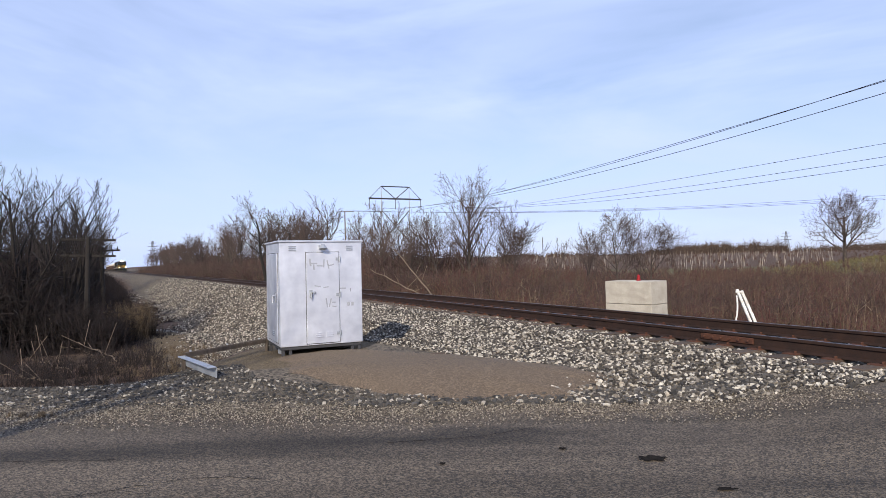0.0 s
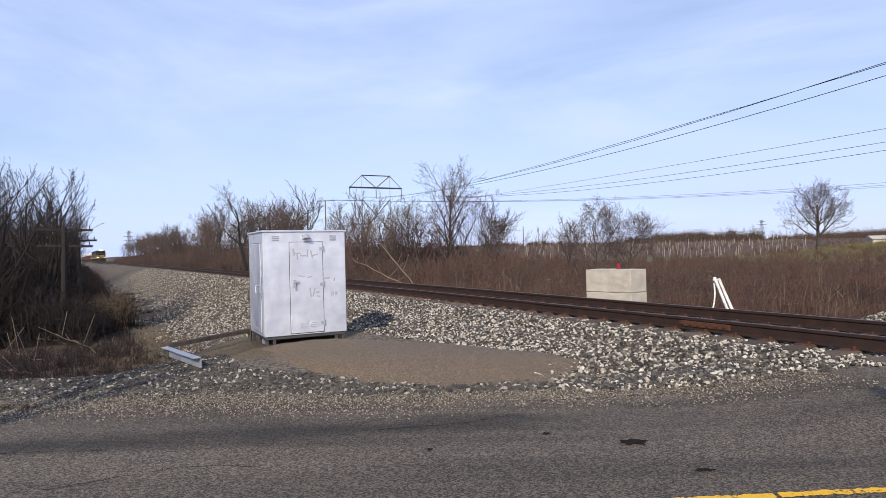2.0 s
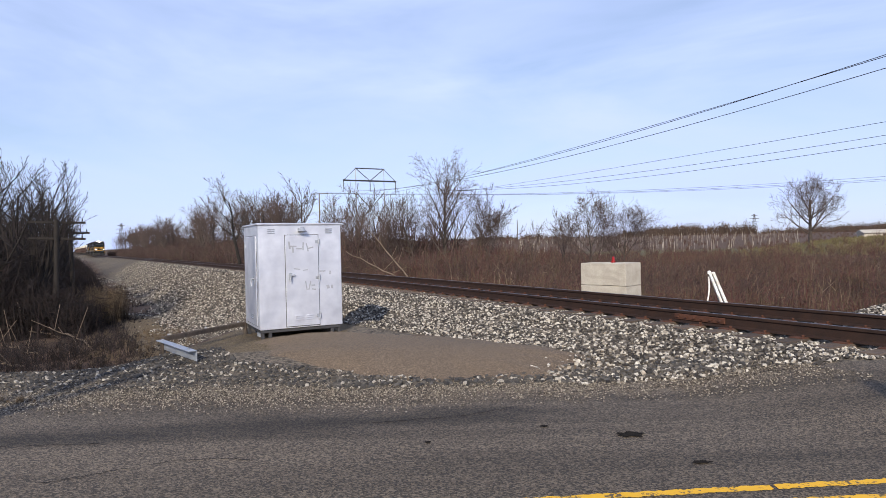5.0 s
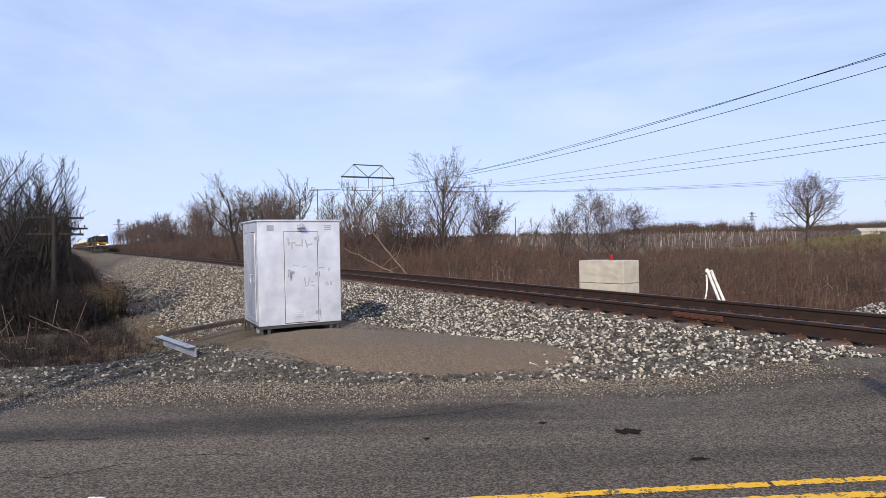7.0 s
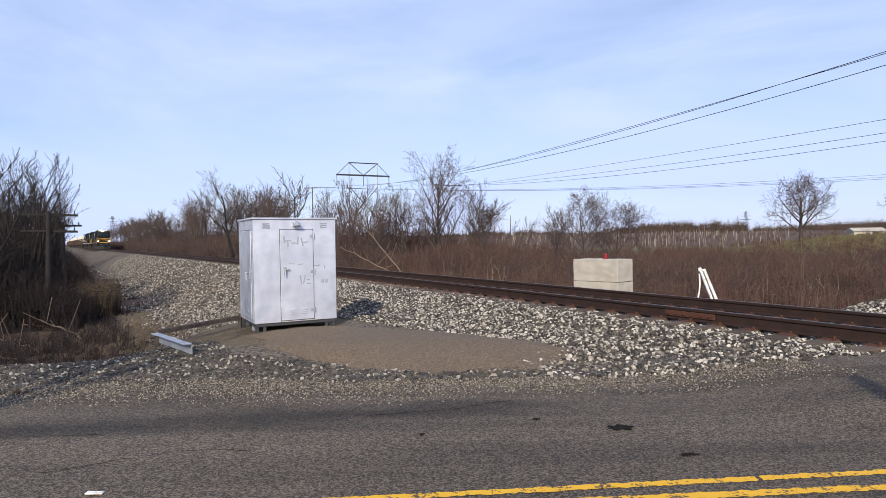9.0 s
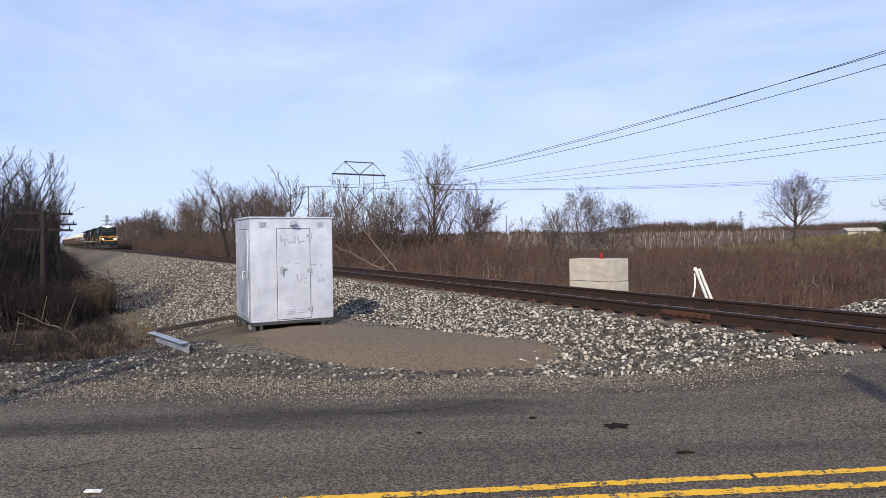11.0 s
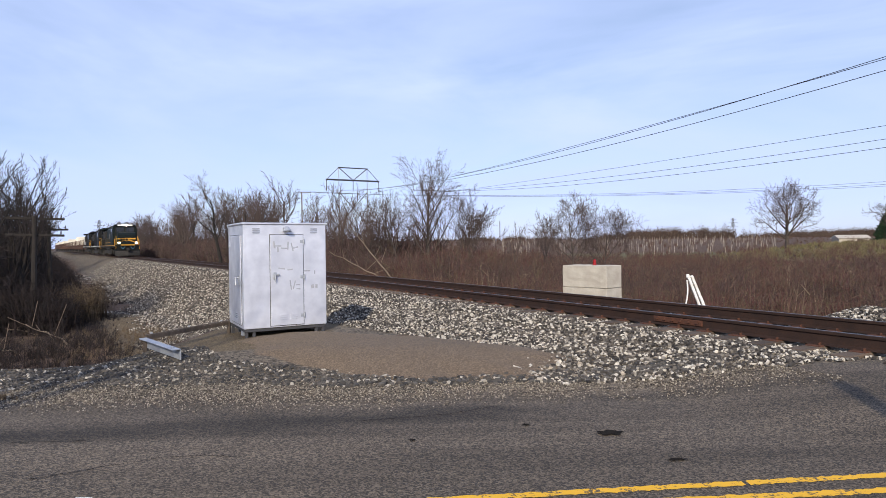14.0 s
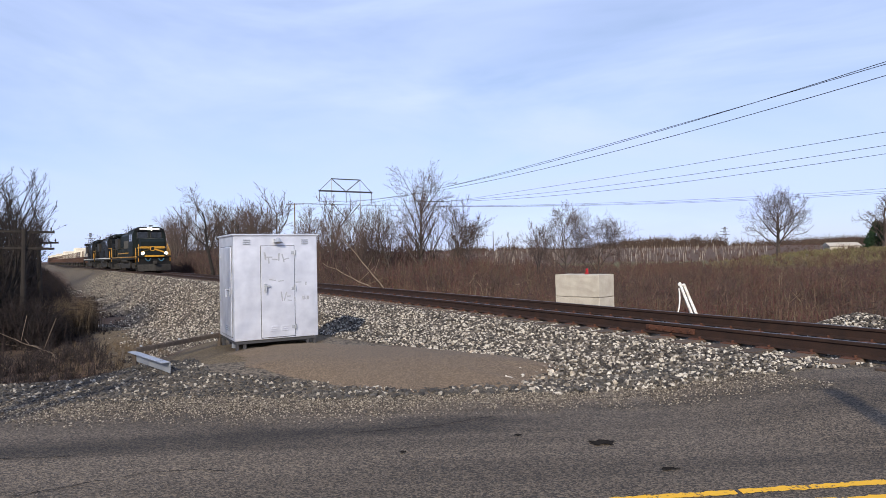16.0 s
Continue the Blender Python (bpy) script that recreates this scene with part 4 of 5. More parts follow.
        part("emblem_centre", rod(bmn(), (9.92, 0, 2.30), (9.93, 0, 2.30), 0.17, n=20), M_GREEN, nose)
    part("nose_door", box(bmn(), (9.905, -0.55, 2.3), (0.02, 0.62, 1.3), 0.01), shell, nose)
    # pilot, plow, coupler, anticlimber, ditch lights
    part("anticlimber", box(bmn(), (10.75, 0, 1.50), (0.5, 3.0, 0.18), 0.03), M_BLACK, ob)
    part("front_stripe", box(bmn(), (11.006, 0, 1.56), (0.016, 1.75, 0.13)), M_GOLD if first else M_BARS, ob, "yellow strip across the front sill")
    part("pilot", box(bmn(), (10.75, 0, 1.0), (0.12, 3.0, 0.85), 0.02), M_BLACK, ob)
    bm = bmn()
    for sy in (-1, 1):
        v = [bm.verts.new(c) for c in ((10.8, sy * 1.5, 0.75), (11.25, 0, 0.75), (11.45, 0, 0.12), (10.9, sy * 1.5, 0.12), (10.7, sy * 1.5, 0.75), (11.1, 0, 0.75), (11.3, 0, 0.12), (10.8, sy * 1.5, 0.12))]
        for q in ((0, 1, 2, 3), (4, 7, 6, 5), (0, 4, 5, 1), (3, 2, 6, 7), (0, 3, 7, 4)):
            bm.faces.new([v[i] for i in q])
    bmesh.ops.recalc_face_normals(bm, faces=bm.faces[:])
    part("plow", bm, M_GRIME, ob, "grimy grey snow plow")
    part("coupler", box(bmn(), (11.35, 0, 0.92), (0.8, 0.3, 0.34), 0.06), M_GRIME, ob)
    part("coupler", box(bmn(), (-11.35, 0, 0.92), (0.8, 0.3, 0.34), 0.06), M_GRIME, ob)
    for sy in (-1, 1):
        dl = part("ditch_light", box(bmn(), (10.92, sy * 1.05, 1.83), (0.2, 0.36, 0.34), 0.03), M_BLACK, ob)
        part("lens", rod(bmn(), (11.02, sy * 1.05, 1.83), (11.05, sy * 1.05, 1.83), 0.13, n=14), M_LIT if first else M_PANE, dl, "bright lit lens" if first else "")
        bm, last = bmn(), None
        for k in range(9):
            p = Vector((11.05, sy * (0.35 + 0.5 * k / 8), 1.35 - 0.28 * math.sin(math.pi * k / 8)))
            if last is not None:
                rod(bm, last, p, 0.03, n=6)
            last = p
        part("hose", bm, M_BLUE if first else M_GRIME, ob)
        # steps and rails
        for x in (9.9, -10.4):
            bm = bmn()
            for z in (0.45, 0.75, 1.05):
                box(bm, (x + 0.35, sy * 1.42, z), (0.5, 0.24, 0.04))
            box(bm, (x + 0.08, sy * 1.45, 0.8), (0.04, 0.2, 0.95))
            box(bm, (x + 0.62, sy * 1.45, 0.8), (0.04, 0.2, 0.95))
            part("step", bm, M_BLACK, ob)
        handrail(ob, [(10.9, sy * 1.42, 1.0), (10.9, sy * 1.42, 2.05), (10.1, sy * 1.30, 2.75), (8.3, sy * 1.45, 2.75)][: 3 if first else 4],
                 [((10.1, sy * 1.30, 1.6), (10.1, sy * 1.30, 2.75))], 0.026 if first else 0.022)
        handrail(ob, [(4.8, sy * 1.46, 2.55), (-10.6, sy * 1.46, 2.55), (-10.9, sy * 1.46, 1.0)],
                 [((4.8 - 1.7 * k, sy * 1.46, 1.57), (4.8 - 1.7 * k, sy * 1.46, 2.55)) for k in range(10)], 0.016, M_OLIVE if first else M_BLACK)
        handrail(ob, [(9.6, sy * 1.48, 0.7), (9.6, sy * 1.48, 2.4)], [], 0.032, M_GOLD)
    handrail(ob, [(10.95, -0.95, 1.62), (10.95, -0.95, 2.35), (10.95, 0.95, 2.35), (10.95, 0.95, 1.62)], [], 0.016, M_GRIME)
    TRAIN.append((lead, ob))


locomotive(11.4, True)
locomotive(11.4 + 23.0, False)
copy_loco = TRAIN[1][1]
third = copy_thing(copy_loco, Matrix())
TRAIN.append((11.4 + 46.0, third))
for ob_w in [c for c in third.children if c.name.startswith("wheelset")]:
    WHEELS.append((ob_w, tuple(ob_w.location)))


def freight_car(tall):
    """A low brown car that carries a row of dull white boxes between brown end posts."""
    ob = thing("freight_car", "low brown freight car loaded with tall dull white ribbed containers" if tall else "low brown freight car loaded with dull white ribbed containers", "freight car", group="freight cars of the train")
    part("underframe", box(bmn(), (0, 0, 1.02), (15.6, 2.7, 0.28), 0.03), M_OXIDE, ob)
    for sy in (-1, 1):
        bm = box(bmn(), (0, sy * 1.38, 1.48), (15.4, 0.07, 0.95), 0.01)
        for k in range(14):
            box(bm, (-7.4 + k * 1.138, sy * 1.44, 1.46), (0.12, 0.08, 0.9), 0.01)
        box(bm, (0, sy * 1.41, 1.96), (15.4, 0.14, 0.09), 0.01)
        part("side", bm, M_OXIDE, ob, "ribbed brown car side")
    for x in (-7.7, 7.7):
        part("end", box(bmn(), (x, 0, 1.5), (0.08, 2.7, 1.0), 0.01), M_OXIDE, ob)
        part("coupler", box(bmn(), (x + math.copysign(0.45, x), 0, 0.92), (0.8, 0.28, 0.3), 0.05), M_GRIME, ob)
    for x in (-5.7, -1.9, 1.9, 5.7):
        h = 2.0 + tall * (0.9 if x < 0 else 0.6)
        bm = box(bmn(), (x, 0, 1.25 + h / 2), (2.9, 2.4, h), 0.03)
        for k in range(4):
            for sy in (-1, 1):
                box(bm, (x - 1.2 + 0.8 * k, sy * 1.22, 1.25 + h / 2), (0.12, 0.05, h - 0.1))
        box(bm, (x, 0, 1.27 + h), (3.0, 2.5, 0.08), 0.02)
        part("container", bm, M_CREAM, ob, "dull white ribbed container")
    for x in (-7.55, -3.8, 0.0, 3.8, 7.55):
        for sy in (-1, 1):
            part("post", box(bmn(), (x, sy * 1.34, 2.1), (0.22, 0.12, 2.0), 0.02), M_OXIDE, ob)
    bogie(ob, 5.6, 2, 1.75, False)
    bogie(ob, -5.6, 2, 1.75, False)
    return ob


low_car, tall_car = freight_car(0), freight_car(1)
CARS_FROM = 11.4 + 46.0 + 11.6 + 8.6
for k_car in range(14):
    kind_of = tall_car if k_car % 3 == 1 else low_car
    c_ob = kind_of if k_car < 2 else copy_thing(kind_of, Matrix())
    TRAIN.append((CARS_FROM + 17.1 * k_car, c_ob))


# ---- bare trees ----
def tubes(segs, sides):
    """Tapered tubes for rows (x0 y0 z0 x1 y1 z1 r0 r1)."""
    a = np.array(segs)
    p0, p1, r0, r1 = a[:, 0:3], a[:, 3:6], a[:, 6], a[:, 7]
    d = p1 - p0
    d /= np.linalg.norm(d, axis=1)[:, None] + 1e-9
    h = np.where(np.abs(d[:, 2:3]) > 0.9, np.array([[1.0, 0, 0]]), np.array([[0, 0, 1.0]]))
    u = np.cross(d, h)
    u /= np.linalg.norm(u, axis=1)[:, None]
    w = np.cross(d, u)
    n = len(a)
    V = np.empty((n, 2 * sides, 3))
    for k in range(sides):
        c, s = math.cos(2 * math.pi * k / sides), math.sin(2 * math.pi * k / sides)
        e = u * c + w * s
        V[:, k] = p0 + e * r0[:, None]
        V[:, sides + k] = p1 + e * r1[:, None]
    f = np.array([(k, (k + 1) % sides, sides + (k + 1) % sides, sides + k) for k in range(sides)])
    F = (f[None] + (2 * sides * np.arange(n))[:, None, None]).reshape(-1, 4)
    return V.reshape(-1, 3), F


def spikes(segs):
    """Three-sided spikes that run out to a point, for rows (x0 y0 z0 x1 y1 z1 r0 r1)."""
    a = np.array(segs)
    V, _ = tubes(a, 3)
    V = V.reshape(-1, 6, 3)[:, :4].copy()
    V[:, 3] = a[:, 3:6]
    f = np.array([(0, 1, 3), (1, 2, 3), (2, 0, 3)])
    return V.reshape(-1, 3), (f[None] + 4 * np.arange(len(a))[:, None, None]).reshape(-1, 3)


def grow(seed, height, r0, levels, spread=0.75, up=0.35, first=0.3, kids=(7, 5, 4, 3), lean=(0, 0), crook=0.12, ratio=0.55, twig=0.009):
    """The limbs and twigs of a bare tree as two lists of tapered pieces."""
    rng = np.random.default_rng(seed)
    limbs, twigs, tips = [], [], []

    def branch(p, d, length, r, level):
        n = 7 if level == 0 else (5 if level == 1 else (4 if level < levels else 2))
        step = length / n
        pts = [(p.copy(), d.copy(), r)]
        for k in range(n):
            d = d + rng.normal(0, crook * (0.45 if level == 0 else 0.75), 3) + np.array([0, 0, up * (0.15 if level else 0.03)])
            d /= np.linalg.norm(d)
            q = p + d * step
            rr = r * (1 - 0.75 * (k + 1) / n) if level else r * (1 - 0.72 * (k + 1) / n)
            rr = max(rr, twig * 0.6)
            (limbs if level < 2 else tips if level == levels and k == n - 1 else twigs).append((*p, *q, pts[-1][2], rr))
            p = q
            pts.append((p.copy(), d.copy(), rr))
        if level >= levels:
            return
        for i in range(kids[level]):
            f = first + (1 - first) * (i + rng.uniform(0.1, 0.9)) / kids[level] if level == 0 else 0.22 + 0.78 * (i + rng.uniform(0, 1)) / kids[level]
            j = min(int(f * n), n - 1)
            p0, d0, rr = pts[j]
            p1 = pts[j + 1][0]
            u = f * n - j
            pos = p0 + (p1 - p0) * u
            side = rng.normal(0, 1, 3)
            side -= d0 * side.dot(d0)
            side /= np.linalg.norm(side)
            sp = spread * (1.0, 0.80, 0.84, 0.88)[min(level, 3)]
            nd = d0 * (1 - sp * 0.45) + side * sp * rng.uniform(0.75, 1.1) + np.array([0, 0, up * (0.6 if level == 0 else 0.25)])
            nd /= np.linalg.norm(nd)
            ln = length * (ratio if level == 0 else ratio * 0.95) * rng.uniform(0.75, 1.15) * (1.2 - 0.5 * f if level == 0 else 1.1 - 0.35 * f)
            branch(pos, nd, ln, max(min(rr * 0.55, r * 0.42), twig), level + 1)

    d0 = np.array([lean[0], lean[1], 1.0])
    branch(np.zeros(3), d0 / np.linalg.norm(d0), height, r0, 0)
    return limbs, twigs, tips


def tree(name, label, m, seed, height, r0, levels=4, group="", bark=None, twigs_of=None, **kw):
    limbs, twigs, tips = grow(seed, height, r0, levels, **kw)
    k = height / max(s[5] for s in limbs + twigs + tips)
    limbs, twigs, tips = [[[v * k for v in s[:6]] + list(s[6:]) for s in part_] for part_ in (limbs, twigs, tips)]
    ob = thing(name, label, "tree", m, group)
    V, F = tubes(limbs, 6)
    raw("trunk", V, F, bark or M_BARK, ob, smooth=True)
    V, F = tubes(twigs, 3)
    W, G = spikes(tips)
    raw("crown", V.tolist() + W.tolist(), F.tolist() + (G + len(V)).tolist(), twigs_of or M_TWIG, ob, "bare twigs without leaves")
    return ob


def on_land(x, y, turn=0.0, drop=0.08):
    return pose(x, y, float(land(x, y)) - drop, 0, 0, turn)


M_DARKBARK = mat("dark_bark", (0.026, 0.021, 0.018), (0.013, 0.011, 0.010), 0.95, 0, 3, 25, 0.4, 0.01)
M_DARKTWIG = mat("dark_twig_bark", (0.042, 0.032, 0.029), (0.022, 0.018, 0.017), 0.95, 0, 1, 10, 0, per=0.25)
M_PALEBARK = mat("pale_bark", (0.20, 0.155, 0.115), (0.12, 0.09, 0.066), 0.95, 0, 3, 25, 0.3, 0.01)

# the trees that stand out one by one
FINE = dict(crook=0.10, twig=0.0085)
tree("tree", "tall bare tree with a straight leader in the brush", on_land(-1.75, 45), 24, 9.6, 0.16, 4, kids=(18, 7, 6, 3), spread=0.88, up=0.46, first=0.2, ratio=0.56, lean=(-0.02, 0), crook=0.08, twig=0.0085)
tree("tree", "slim bare tree with a leaning trunk in the brush", on_land(-3.6, 46), 12, 6.6, 0.11, 4, kids=(12, 7, 5, 3), spread=0.9, up=0.42, lean=(-0.35, 0), ratio=0.62, first=0.35, **FINE)
tree("tree", "slim bare tree with a fine-twigged crown in the brush", on_land(0.3, 47), 13, 7.0, 0.08, 4, kids=(14, 7, 5, 3), spread=0.8, up=0.55, lean=(0.06, 0), ratio=0.6, first=0.15, **FINE)
tree("tree", "slender many-twigged bare tree beside a taller one", on_land(1.5, 46), 22, 6.0, 0.07, 4, kids=(14, 7, 5, 3), spread=0.72, up=0.6, lean=(0.1, 0), ratio=0.6, first=0.12, **FINE)
tree("tree", "dark crooked bare tree with ragged twigs", on_land(-20.2, 54), 14, 8.9, 0.17, 4, kids=(10, 6, 5, 3), spread=0.8, up=0.30, crook=0.2, bark=M_DARKBARK, twig=0.011)
tree("tree", "dead dark snag with few crooked limbs", on_land(-16.6, 54), 15, 7.2, 0.16, 3, kids=(6, 4, 3), spread=0.8, up=0.25, crook=0.24, lean=(-0.2, 0), bark=M_DARKBARK, twig=0.016)
tree("tree", "young bare tree with upright twigs in the brush", on_land(-9.2, 50), 16, 5.9, 0.11, 4, kids=(9, 6, 5, 3), spread=0.8, up=0.40, ratio=0.6, first=0.35, **FINE)
tree("tree", "low many-stemmed bare tree behind the track", on_land(7.0, 36), 17, 5.7, 0.08, 4, kids=(14, 8, 6, 3), spread=1.0, up=0.42, first=0.18, ratio=0.66, crook=0.1, twig=0.007)
tree("tree", "low bare tree with a rounded crown behind the track", on_land(9.1, 36.5), 18, 4.9, 0.075, 4, kids=(13, 8, 6, 3), spread=1.0, up=0.42, first=0.2, ratio=0.68, crook=0.1, twig=0.007)
tree("tree", "low thin-stemmed bare tree beside a rounded one", on_land(5.7, 37), 23, 4.6, 0.06, 4, kids=(11, 7, 5, 3), spread=0.75, up=0.6, first=0.12, ratio=0.6, crook=0.1, twig=0.007)
tree("tree", "slender bare sapling behind the track", on_land(3.7, 36), 19, 3.7, 0.05, 3, kids=(9, 6, 5), spread=0.5, up=0.5, twig=0.007)
tree("tree", "bare spreading tree alone on a grassy bank", on_land(40.3, 75), 20, 8.7, 0.24, 4, kids=(14, 7, 6, 3), spread=1.0, up=0.36, first=0.16, ratio=0.70, twig=0.016, crook=0.09, lean=(0.05, 0))
tree("tree", "bare spreading tree beside a dark evergreen", on_land(55.2, 78), 21, 7.6, 0.24, 4, kids=(12, 6, 5, 3), spread=0.9, up=0.36, first=0.2, ratio=0.64, twig=0.016)

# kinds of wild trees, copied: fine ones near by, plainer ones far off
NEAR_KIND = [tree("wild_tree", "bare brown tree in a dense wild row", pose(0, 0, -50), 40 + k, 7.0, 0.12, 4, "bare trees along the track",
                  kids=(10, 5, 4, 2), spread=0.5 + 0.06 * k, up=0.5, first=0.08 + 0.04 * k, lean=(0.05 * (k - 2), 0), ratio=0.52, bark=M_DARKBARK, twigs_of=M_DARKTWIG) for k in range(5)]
FAR_KIND = [tree("far_tree", "bare brown tree in a far row", pose(0, 0, -50), 50 + k, 7.0, 0.12, 3, "bare trees in the distance",
                 kids=(10, 6, 5), spread=0.65 + 0.07 * k, up=0.5, first=0.22 + 0.04 * k, ratio=0.60, twig=0.016) for k in range(4)]
MID_KIND = [tree("young_tree", "young bare grey-brown tree standing in the brush", pose(0, 0, -50), 60 + k, 6.0, 0.09, 4, "young bare trees in the brush",
                 kids=(8, 5, 4, 3), spread=0.65 + 0.06 * k, up=0.55, first=0.28 + 0.05 * k, ratio=0.58, twig=0.009) for k in range(4)]
MADE = {}


def wild(x, y, size, rng, kinds):
    i = MADE.get(id(kinds), 0)
    MADE[id(kinds)] = i + 1
    m = pose(x, y, float(land(x, y)) - 0.1, 0, 0, rng.uniform(0, 360)) @ Matrix.Scale(size, 4)
    ob = kinds[i] if i < len(kinds) else copy_thing(kinds[i % len(kinds)], m)
    ob.matrix_world = m


_rw = random.Random(21)
for k in range(96):
    y = 25 + 165 * (k / 96) ** 1.7
    dmin = float(np.interp(y, [18, 40, 60, 120, 250], [10.8, 10.8, 10.6, 9.4, 8.6]))
    d = dmin + _rw.uniform(0, 1) ** 1.5 * (6 + 0.07 * y)
    x = float(np.interp(y, _cy, _cx)) - d / math.cos(float(np.interp(y, _cy, _th)))
    wild(x, y + _rw.uniform(-1.5, 1.5), (_rw.uniform(0.85, 1.15) if y < 60 else _rw.uniform(1.0, 1.4)), _rw, NEAR_KIND if y < 75 else FAR_KIND)
for k in range(96):
    y = 56 + 270 * (k / 96) ** 1.4
    d = -_rw.uniform(6.5, 16) - 0.02 * y
    x = float(np.interp(y, _cy, _cx)) - d / math.cos(float(np.interp(y, _cy, _th)))
    wild(x, y, _rw.uniform(0.9, 1.3) * (1 + 0.3 * (y > 75)), _rw, FAR_KIND)
for k in range(11):
    wild(-16 + k * 1.8 + _rw.uniform(-1, 1), 50 + _rw.uniform(-5, 14), _rw.uniform(0.6, 0.95), _rw, MID_KIND)


def fallen_branch(a, b, r, seed):
    a, b = Vector(a), Vector(b)
    rng = np.random.default_rng(seed)
    segs, n = [], 9
    pts = [a.lerp(b, k / n) + Vector(rng.normal(0, 0.04, 3)) for k in range(n + 1)]
    for k in range(n):
        segs.append((*pts[k], *pts[k + 1], r * (1 - 0.6 * k / n), r * (1 - 0.6 * (k + 1) / n)))
        if k > 2:
            q = pts[k] + Vector(rng.normal(0, 0.4, 3)) + Vector((0, 0, 0.5))
            segs.append((*pts[k], *q, r * 0.3, 0.01))
    V, F = tubes(segs, 6)
    tagged(raw("fallen_branch", V, F, M_PALEBARK, smooth=True), "long pale broken branch leaning in the brush", "branch", group="broken branches in the brush")


fallen_branch((-2.8, 31.5, -0.5), (-6.4, 32.5, 1.3), 0.04, 1)
fallen_branch((-2.9, 33.5, -0.6), (-5.8, 34.5, 2.8), 0.045, 2)
for k_b, (bx, by) in enumerate(((-12.6, 17.2), (-13.8, 19.5), (-15.2, 22.6), (-13.0, 21.0))):
    fallen_branch((bx, by, float(land(bx, by)) + 0.05), (bx - 1.9, by + 0.5, float(land(bx - 1.9, by + 0.5)) + 0.25 + 0.1 * k_b), 0.03, 5 + k_b)


# ---- brush: thickets of thin stems ----
def shrub_shapes(count, stems, seed, fan):
    rng = np.random.default_rng(seed)
    out = []
    for _ in range(count):
        segs = []
        for _ in range(stems):
            a, t = rng.uniform(0, 6.28), abs(rng.normal(0, fan))
            h = rng.uniform(0.55, 1.0)
            base = np.array([rng.normal(0, 0.12), rng.normal(0, 0.12), -0.05])
            tip = base + np.array([math.cos(a) * math.sin(t), math.sin(a) * math.sin(t), math.cos(t)]) * h
            segs.append((*base, *tip, 0.012, 0.002))
            for _ in range(2):
                u = rng.uniform(0.3, 0.95)
                p = base + (tip - base) * u
                q = p + rng.normal(0, 0.16, 3) + np.array([0, 0, 0.10])
                segs.append((*p, *q, 0.007, 0.002))
        out.append(np.array(segs))
    return out


def thicket(name, xs, ys, hs, shapes, material, label, category="brush", thick=1.0):
    rng = np.random.default_rng(len(xs))
    zs = land(xs, ys)
    parts_ = []
    for x, y, z, h in zip(xs, ys, zs, hs):
        s = shapes[rng.integers(len(shapes))].copy()
        a = rng.uniform(0, 6.28)
        c, sn = math.cos(a), math.sin(a)
        for o in (0, 3):
            X, Y = s[:, o].copy(), s[:, o + 1].copy()
            s[:, o], s[:, o + 1] = (X * c - Y * sn) * h + x, (X * sn + Y * c) * h + y
            s[:, o + 2] = s[:, o + 2] * h + z
        s[:, 6:] *= thick * (0.5 + 0.5 * h)
        parts_.append(s)
    V, F = spikes(np.concatenate(parts_))
    return tagged(raw(name, V, F, material), label, category, kind="stuff")


M_BRUSH = island_mat("red_brown_brush", [(0.074, 0.029, 0.026), (0.090, 0.055, 0.040), (0.050, 0.030, 0.027), (0.125, 0.086, 0.062), (0.080, 0.036, 0.033), (0.078, 0.062, 0.036)], 0.95, 8, 0)
# tan tones lowered: the shade among the reeds is part of the colour
M_DRY = island_mat("dry_reed", [(0.11, 0.080, 0.052), (0.072, 0.052, 0.035), (0.15, 0.112, 0.074), (0.055, 0.040, 0.027)], 0.95, 8, 0)
M_FAR = island_mat("far_brush", [(0.055, 0.036, 0.028), (0.075, 0.05, 0.036), (0.05, 0.036, 0.028), (0.10, 0.07, 0.05)], 0.95, 2, 0)
M_EVER = island_mat("evergreen", [(0.012, 0.028, 0.012), (0.022, 0.045, 0.018), (0.018, 0.035, 0.02)], 0.9, 5, 0)
# near-black tones: the tree shade over the ditch is put into the colour
M_SHADEBRUSH = island_mat("shade_dark_brush", [(0.012, 0.009, 0.009), (0.020, 0.015, 0.014), (0.026, 0.018, 0.017), (0.016, 0.013, 0.013)], 0.95, 8, 0)
M_PALESTEM = island_mat("pale_stem", [(0.18, 0.138, 0.10), (0.12, 0.09, 0.065), (0.24, 0.19, 0.14)], 0.95, 8, 0)
M_PURPLE = island_mat("purple_brown_brush", [(0.050, 0.027, 0.026), (0.066, 0.042, 0.037), (0.038, 0.026, 0.025), (0.090, 0.060, 0.050), (0.058, 0.046, 0.032)], 0.95, 8, 0)
SHRUBS = shrub_shapes(9, 15, 3, 0.5)
REEDS = shrub_shapes(6, 20, 4, 0.16)
_rb = np.random.default_rng(31)


